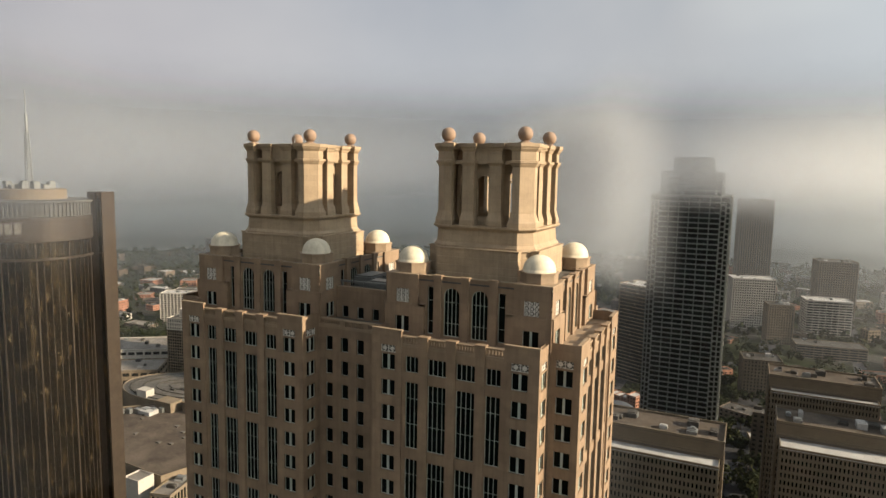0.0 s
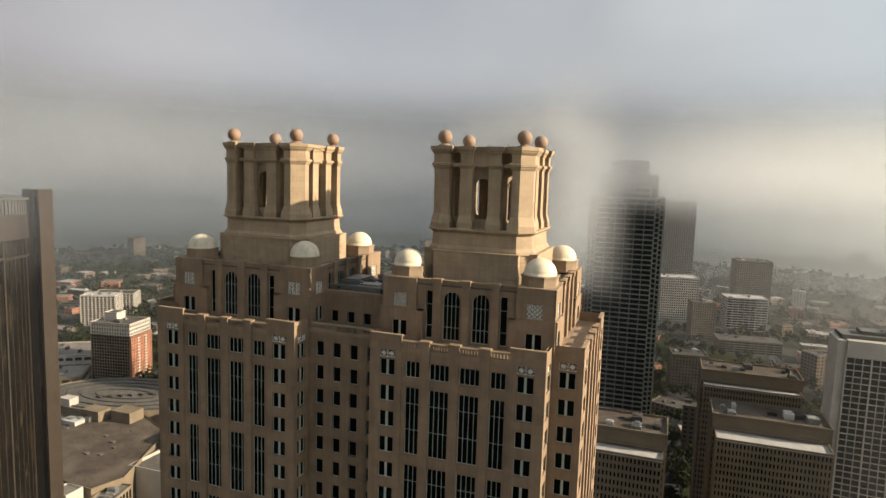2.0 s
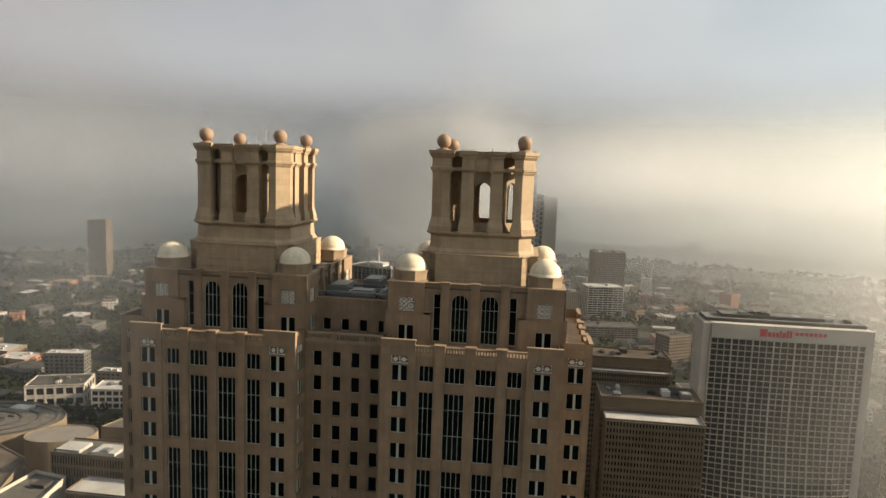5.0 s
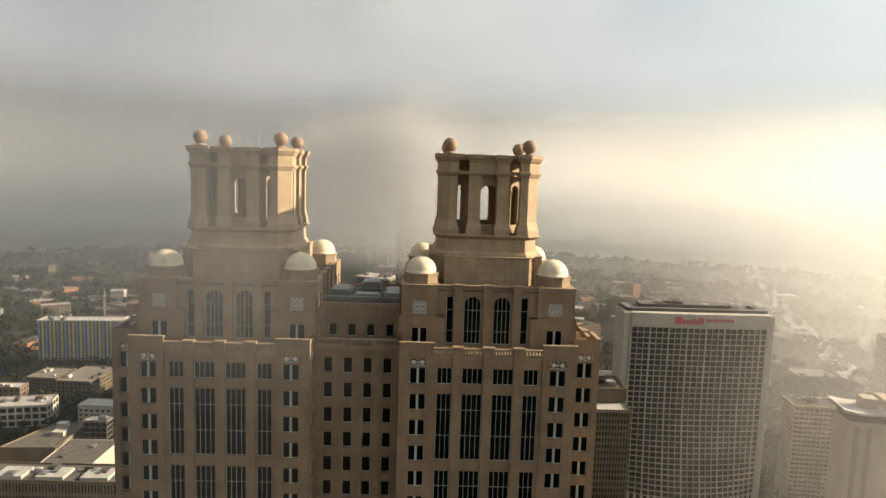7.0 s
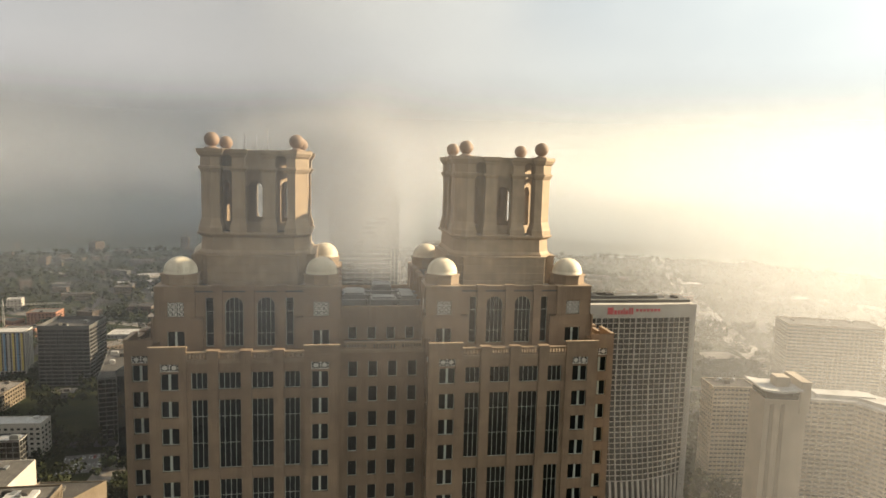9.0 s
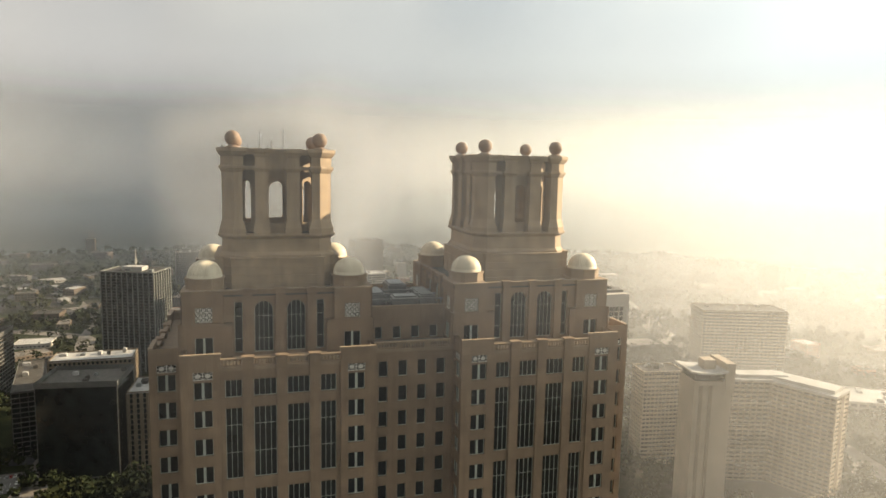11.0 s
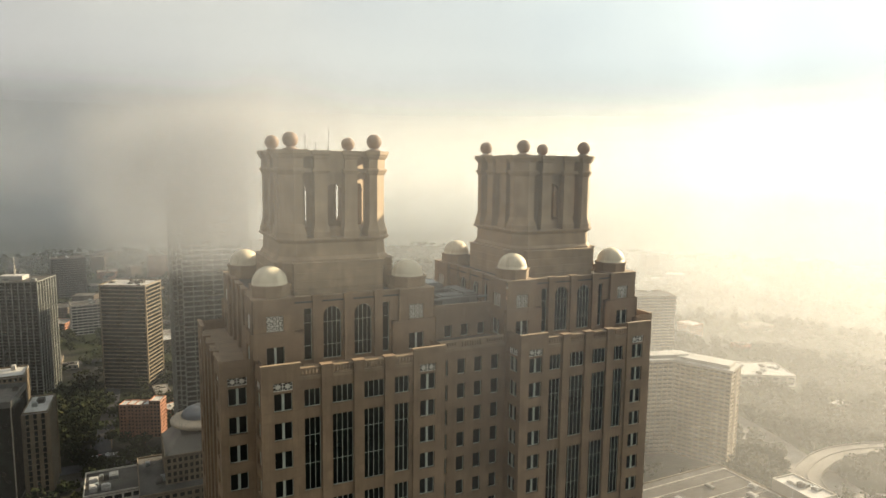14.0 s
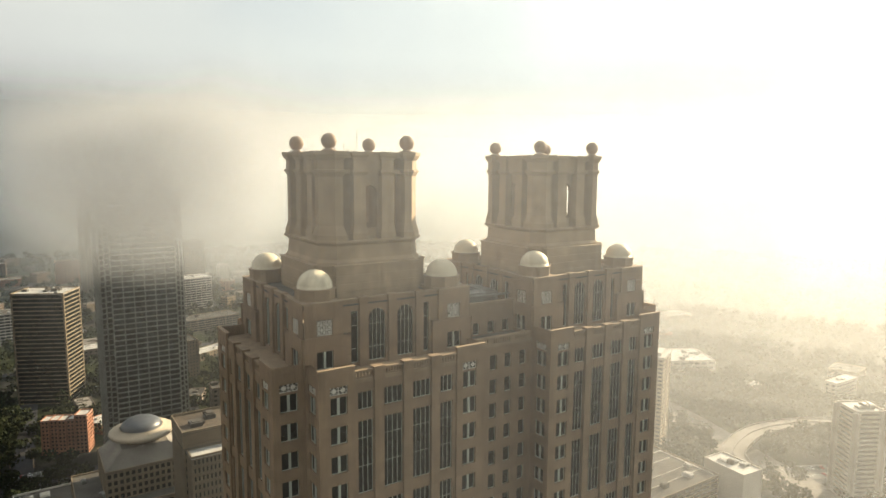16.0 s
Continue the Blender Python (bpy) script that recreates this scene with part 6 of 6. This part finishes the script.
def single_tree(x, y, h, r):
    t_ = thing("tree", x, y, 0, "broad green deciduous street tree in full leaf", "tree", "street trees")
    m = Mesh()
    m.lathe([(0.45, 0), (0.32, h * 0.3), (0.18, h * 0.65)], 8)
    for k in range(4):
        a = k * 1.6 + 0.3
        dx, dy = math.cos(a), math.sin(a)
        ring0 = [(0.12 * math.cos(q), 0.12 * math.sin(q)) for q in (0, 2.1, 4.2)]
        m.prism(ring0, h * 0.35, h * 0.7, shift([(p * 0.4, q * 0.4) for p, q in ring0], dx * r * 0.5, dy * r * 0.5))
    part("trunk", m.data("trunk", BARK), t_)
    part("crown", mesh_of_quads("crown", leaf_clumps(0, 0, h, r, 420, 0.75), LEAF), t_)
    FOOT.append((x, y, r * 0.6))


trng = random.Random(23)
count, tries = 0, 0
while count < 70 and tries < 4000:
    tries += 1
    x, y = (trng.uniform(-20, 20), trng.uniform(430, 740)) if count < 24 else ((trng.uniform(-150, -100), trng.uniform(500, 600)) if count < 40 else (trng.uniform(330, 480), trng.uniform(230, 330)))
    if free(x, y, 3) and road_clear(x, y, 2.0):
        single_tree(x, y, trng.uniform(10, 16), trng.uniform(4, 6.5))
        count += 1

woods, tries, n_trees = [], 0, 0
while n_trees < 17000 and tries < 110000:
    tries += 1
    dist = 430 * (7.5 ** trng.random())
    bear = radians(trng.uniform(-66, 76))
    x, y = -50 + dist * math.sin(bear), dist * math.cos(bear)
    patch = noise.noise(Vector((x * 0.004, y * 0.004, 3.1)))
    park = bear > radians(28) and dist > 480
    if not park and patch < -0.12 and trng.random() < 0.4:
        continue
    if dist < 1500 and (not free(x, y, 2.5) or not road_clear(x, y, 1.5)):
        continue
    h = trng.uniform(8, 17)
    woods.append(leaf_clumps(x, y, h, h * trng.uniform(0.36, 0.5), 42 if dist < 1000 else 16, 1.5 if dist < 1000 else 3.2))
    n_trees += 1
tagged(new("trees", mesh_of_quads("trees", np.concatenate(woods), LEAF)), "dense green tree canopy between the city blocks", "trees", kind="stuff")

# ---- cloud and mist ----


def mist_material(name, scale, low, high, base, soft, amp, top0, top1, seed, east=(0.0, 0, 1, 0, 0), patch=(0.0, 0.0), ends=None, albedo=1.0, turn=0.0):
    """Thin mist sheet: lets light through, scatters the rest; thicker above the cloud's base.
    east: density of the low golden haze over the park, the stretch of x over which it begins, and how far it opens the cloud above it.
    patch: where given, the sheet breaks up into wisps between these two levels of noise."""
    m = bpy.data.materials.new(name)
    m.use_nodes = True
    nt = m.node_tree
    nt.nodes.clear()
    out = nt.nodes.new("ShaderNodeOutputMaterial")
    tc = nt.nodes.new("ShaderNodeTexCoord")
    xyz = nt.nodes.new("ShaderNodeSeparateXYZ")
    nt.links.new(tc.outputs["Object"], xyz.inputs[0])
    mp = nt.nodes.new("ShaderNodeMapping")
    mp.inputs["Location"].default_value = (seed * 3.7, seed * 1.3, seed)
    mp.inputs["Scale"].default_value = (1.0, 1.0, 2.0)
    nt.links.new(tc.outputs["Object"], mp.inputs[0])
    n = node(nt, "ShaderNodeTexNoise", Scale=scale, Detail=2.0, Roughness=0.45)
    nt.links.new(mp.outputs[0], n.inputs["Vector"])
    zz = calc(nt, "ADD", xyz.outputs[2], calc(nt, "MULTIPLY", calc(nt, "SUBTRACT", n.outputs["Fac"], 0.5), amp))

    def span(source, a, b, lo, hi):
        r = nt.nodes.new("ShaderNodeMapRange")
        r.interpolation_type = "SMOOTHSTEP"
        nt.links.new(source, r.inputs["Value"])
        for key, v in (("From Min", a), ("From Max", b), ("To Min", lo), ("To Max", hi)):
            r.inputs[key].default_value = v
        return r.outputs[0]

    alpha = span(zz, base, base + soft, low, high)
    if east[0]:
        over = span(xyz.outputs[0], east[1], east[2], 0.0, 1.0)
        open_sky = calc(nt, "MULTIPLY", span(xyz.outputs[0], east[1] - east[4], east[2] - 1.5 * east[4], 0.0, 1.0), span(zz, 170, 245, 0.4 * east[3], east[3]))
        alpha = calc(nt, "MAXIMUM", calc(nt, "MULTIPLY", alpha, calc(nt, "SUBTRACT", 1.0, open_sky)), low)
        alpha = calc(nt, "MAXIMUM", alpha, calc(nt, "MULTIPLY", over, span(zz, 120, 265, east[0], 0.0)))
    alpha = calc(nt, "MULTIPLY", alpha, calc(nt, "POWER", span(zz, top0, top1, 1.0, 0.0), 3.0))
    if patch[1]:
        alpha = calc(nt, "MULTIPLY", alpha, span(n.outputs["Fac"], patch[0], patch[1], 0.0, 1.0))
    if ends:
        alpha = calc(nt, "MULTIPLY", alpha, calc(nt, "MULTIPLY", span(xyz.outputs[0], ends[0], ends[0] + ends[2], 0.0, 1.0), span(xyz.outputs[0], ends[1] - ends[2], ends[1], 1.0, 0.0)))
    # droplets answer to the light of the sky above; on the side away from the sun they lean to the darker sky
    away = nt.nodes.new("ShaderNodeVectorMath")
    away.operation = "SUBTRACT"
    nt.links.new(tc.outputs["Object"], away.inputs[0])
    away.inputs[1].default_value = (CX, CY, 230)
    flat = nt.nodes.new("ShaderNodeVectorMath")
    flat.operation = "NORMALIZE"
    nt.links.new(away.outputs[0], flat.inputs[0])
    toward = nt.nodes.new("ShaderNodeVectorMath")
    toward.operation = "DOT_PRODUCT"
    nt.links.new(flat.outputs[0], toward.inputs[0])
    toward.inputs[1].default_value = tuple(sun_dir)
    lean = span(toward.outputs["Value"], -0.4, 0.45, MIST_LEAN, 0.405)
    # low haze over the park lets the slanting sun through
    lean = calc(nt, "SUBTRACT", lean, calc(nt, "MULTIPLY", span(xyz.outputs[2], 30, 170, 0.13, 0.0), span(toward.outputs["Value"], 0.1, 0.8, 0.0, 1.0)))
    if turn:
        lean = calc(nt, "ADD", turn, 0.0)
    tilt = nt.nodes.new("ShaderNodeVectorMath")
    tilt.operation = "SCALE"
    tilt.inputs[0].default_value = (-math.cos(radians(SUN_AZ)), -math.sin(radians(SUN_AZ)), 0)
    nt.links.new(lean, tilt.inputs["Scale"])
    up = nt.nodes.new("ShaderNodeVectorMath")
    up.operation = "ADD"
    nt.links.new(tilt.outputs[0], up.inputs[0])
    up.inputs[1].default_value = (0, 0, 1)
    nrm = nt.nodes.new("ShaderNodeVectorMath")
    nrm.operation = "NORMALIZE"
    nt.links.new(up.outputs[0], nrm.inputs[0])
    neg = nt.nodes.new("ShaderNodeVectorMath")
    neg.operation = "SCALE"
    neg.inputs["Scale"].default_value = -1.0
    nt.links.new(nrm.outputs[0], neg.inputs[0])
    tone = albedo if isinstance(albedo, tuple) else (albedo,) * 4
    dif = node(nt, "ShaderNodeBsdfDiffuse", Color=tuple(c * k for c, k in zip(MIST_COLOR, tone)))
    tra = node(nt, "ShaderNodeBsdfTranslucent", Color=tuple(c * k for c, k in zip((0.60, 0.605, 0.605, 1), tone)))
    nt.links.new(neg.outputs[0], dif.inputs["Normal"])
    nt.links.new(neg.outputs[0], tra.inputs["Normal"])
    # each of the two answers for one side of the sheet only
    mix1, mix2 = nt.nodes.new("ShaderNodeAddShader"), nt.nodes.new("ShaderNodeMixShader")
    nt.links.new(dif.outputs[0], mix1.inputs[0])
    nt.links.new(tra.outputs[0], mix1.inputs[1])
    clear = nt.nodes.new("ShaderNodeBsdfTransparent")
    nt.links.new(alpha, mix2.inputs[0])
    nt.links.new(clear.outputs[0], mix2.inputs[1])
    nt.links.new(mix1.outputs[0], mix2.inputs[2])
    nt.links.new(mix2.outputs[0], out.inputs[0])
    return m


MIST_COLOR = (0.62, 0.63, 0.62, 1)
MIST_LEAN = 0.50
BANKS = (205, 250, 300, 330, 360, 390, 415, 470, 560, 680, 830, 1010, 1230, 1500, 1830, 2230, 2720, 3300)


def bank(i):
    """One ring of mist: thin near the ground and thicker farther out, dense above the cloud's base, golden and thick over the park."""
    R = BANKS[i]
    dr = R - BANKS[i - 1] if i else 45
    thin = 1 - math.exp(-0.00042 * (R / 1050) ** 2.3 * dr)
    dense = max(thin, 0.19) if R > 290 else thin
    base = max(20, 203 - 0.12 * max(0, R - 460))
    soft = 34 + 0.13 * max(0, R - 400)
    park = min(0.19, 1 - math.exp(-max(0.00052, 0.00036 * (R / 560) ** 2) * dr))
    if i == len(BANKS) - 1:
        thin = dense = 1.0
    m = Mesh()
    m.lathe([(R, 0.5), (R, 260 + 0.36 * R)], 128, CX, CY)
    # past 1100 m the dimmer light near the horizon is put into the albedo
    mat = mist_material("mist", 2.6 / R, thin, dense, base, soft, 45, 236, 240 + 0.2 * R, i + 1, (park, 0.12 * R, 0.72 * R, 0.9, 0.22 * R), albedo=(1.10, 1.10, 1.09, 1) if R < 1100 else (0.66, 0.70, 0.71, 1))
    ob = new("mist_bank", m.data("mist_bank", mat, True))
    tagged(ob, "pale translucent bank of low morning cloud", "mist", kind="stuff")


for i in range(len(BANKS)):
    bank(i)


def wisp(x0, y0, x1, y1, bend, z0, z1, low, high, seed, patch, base=190, rise=40, fade=14.0, amp=20, spread=130, albedo=1.0, turn=0.0):
    """A drifting wisp: an upright curved veil of thin mist."""
    m = Mesh()
    k = 60
    slope = (y1 - y0) / (x1 - x0)
    lo, hi = min(x0, x1), max(x0, x1)
    pts = []
    for i in range(k + 1):
        x = lo - spread + (hi - lo + 2 * spread) * i / k
        t = min(1.0, max(0.0, (x - lo) / (hi - lo)))
        pts.append((x, y0 + (x - x0) * slope + bend * math.sin(math.pi * t) ** 2))
    for (a, b), (c, d) in zip(pts, pts[1:]):
        m.face([(a, b, z0), (c, d, z0), (c, d, z1 + 150), (a, b, z1 + 150)])
    ob = new("mist_wisp", m.data("mist_wisp", mist_material("mist_wisp", 0.02, low, high, base, rise, amp, z1 - 55, z1 - 12, seed, patch=patch, ends=(min(x0, x1), max(x0, x1), fade), albedo=albedo, turn=turn), True))
    tagged(ob, "thin drifting veil of sunlit mist", "mist", kind="stuff")


wisp(-95, 37, -54, 41, -1, 20, 310, 0.03, 0.18, 9, (0.1, 0.4), 204, 30)
wisp(-126, 40, -86, 36, 1, 20, 310, 0.001, 0.19, 4, (0.1, 0.4), 220, 14, 14.0, 4)
for i in range(7):                # a low bank behind the crowns, the dimmer mist light put into its grey
    wisp(-132, 316 + 6 * i, -20, 222 + 6 * i, 6, 20, 296, 0.004, 0.24, 6 + 0.35 * i, (0.05, 0.3), 180 - i, 44, 36.0, 22, 110, (0.47, 0.49, 0.515, 1), 0.405)
wisp(-76, 28, -48, 25, 1, 60, 300, 0.012, 0.14, 12, (0.1, 0.45), 214, 14, 11.0, 8, 1)
wisp(-113, 29, -84, 23, 1, 120, 300, 0.0, 0.14, 15, (0.1, 0.45), 219, 14, 12.0, 8, 1)
for i in range(2):                # cloud drifting over the head of the round tower
    wisp(-224 + 2 * i, 96 - i, -187 + 2 * i, 155 - i, 0, 120, 300, 0.02, 0.16, 31 + 2 * i, (0.1, 0.4), 192, 24, 12.0, 14, 1)
wisp(-119, 18, -105, 17, 0, 60, 300, 0.028, 0.07, 41, (0.05, 0.3), 206, 24, 6.0, 10, 1)
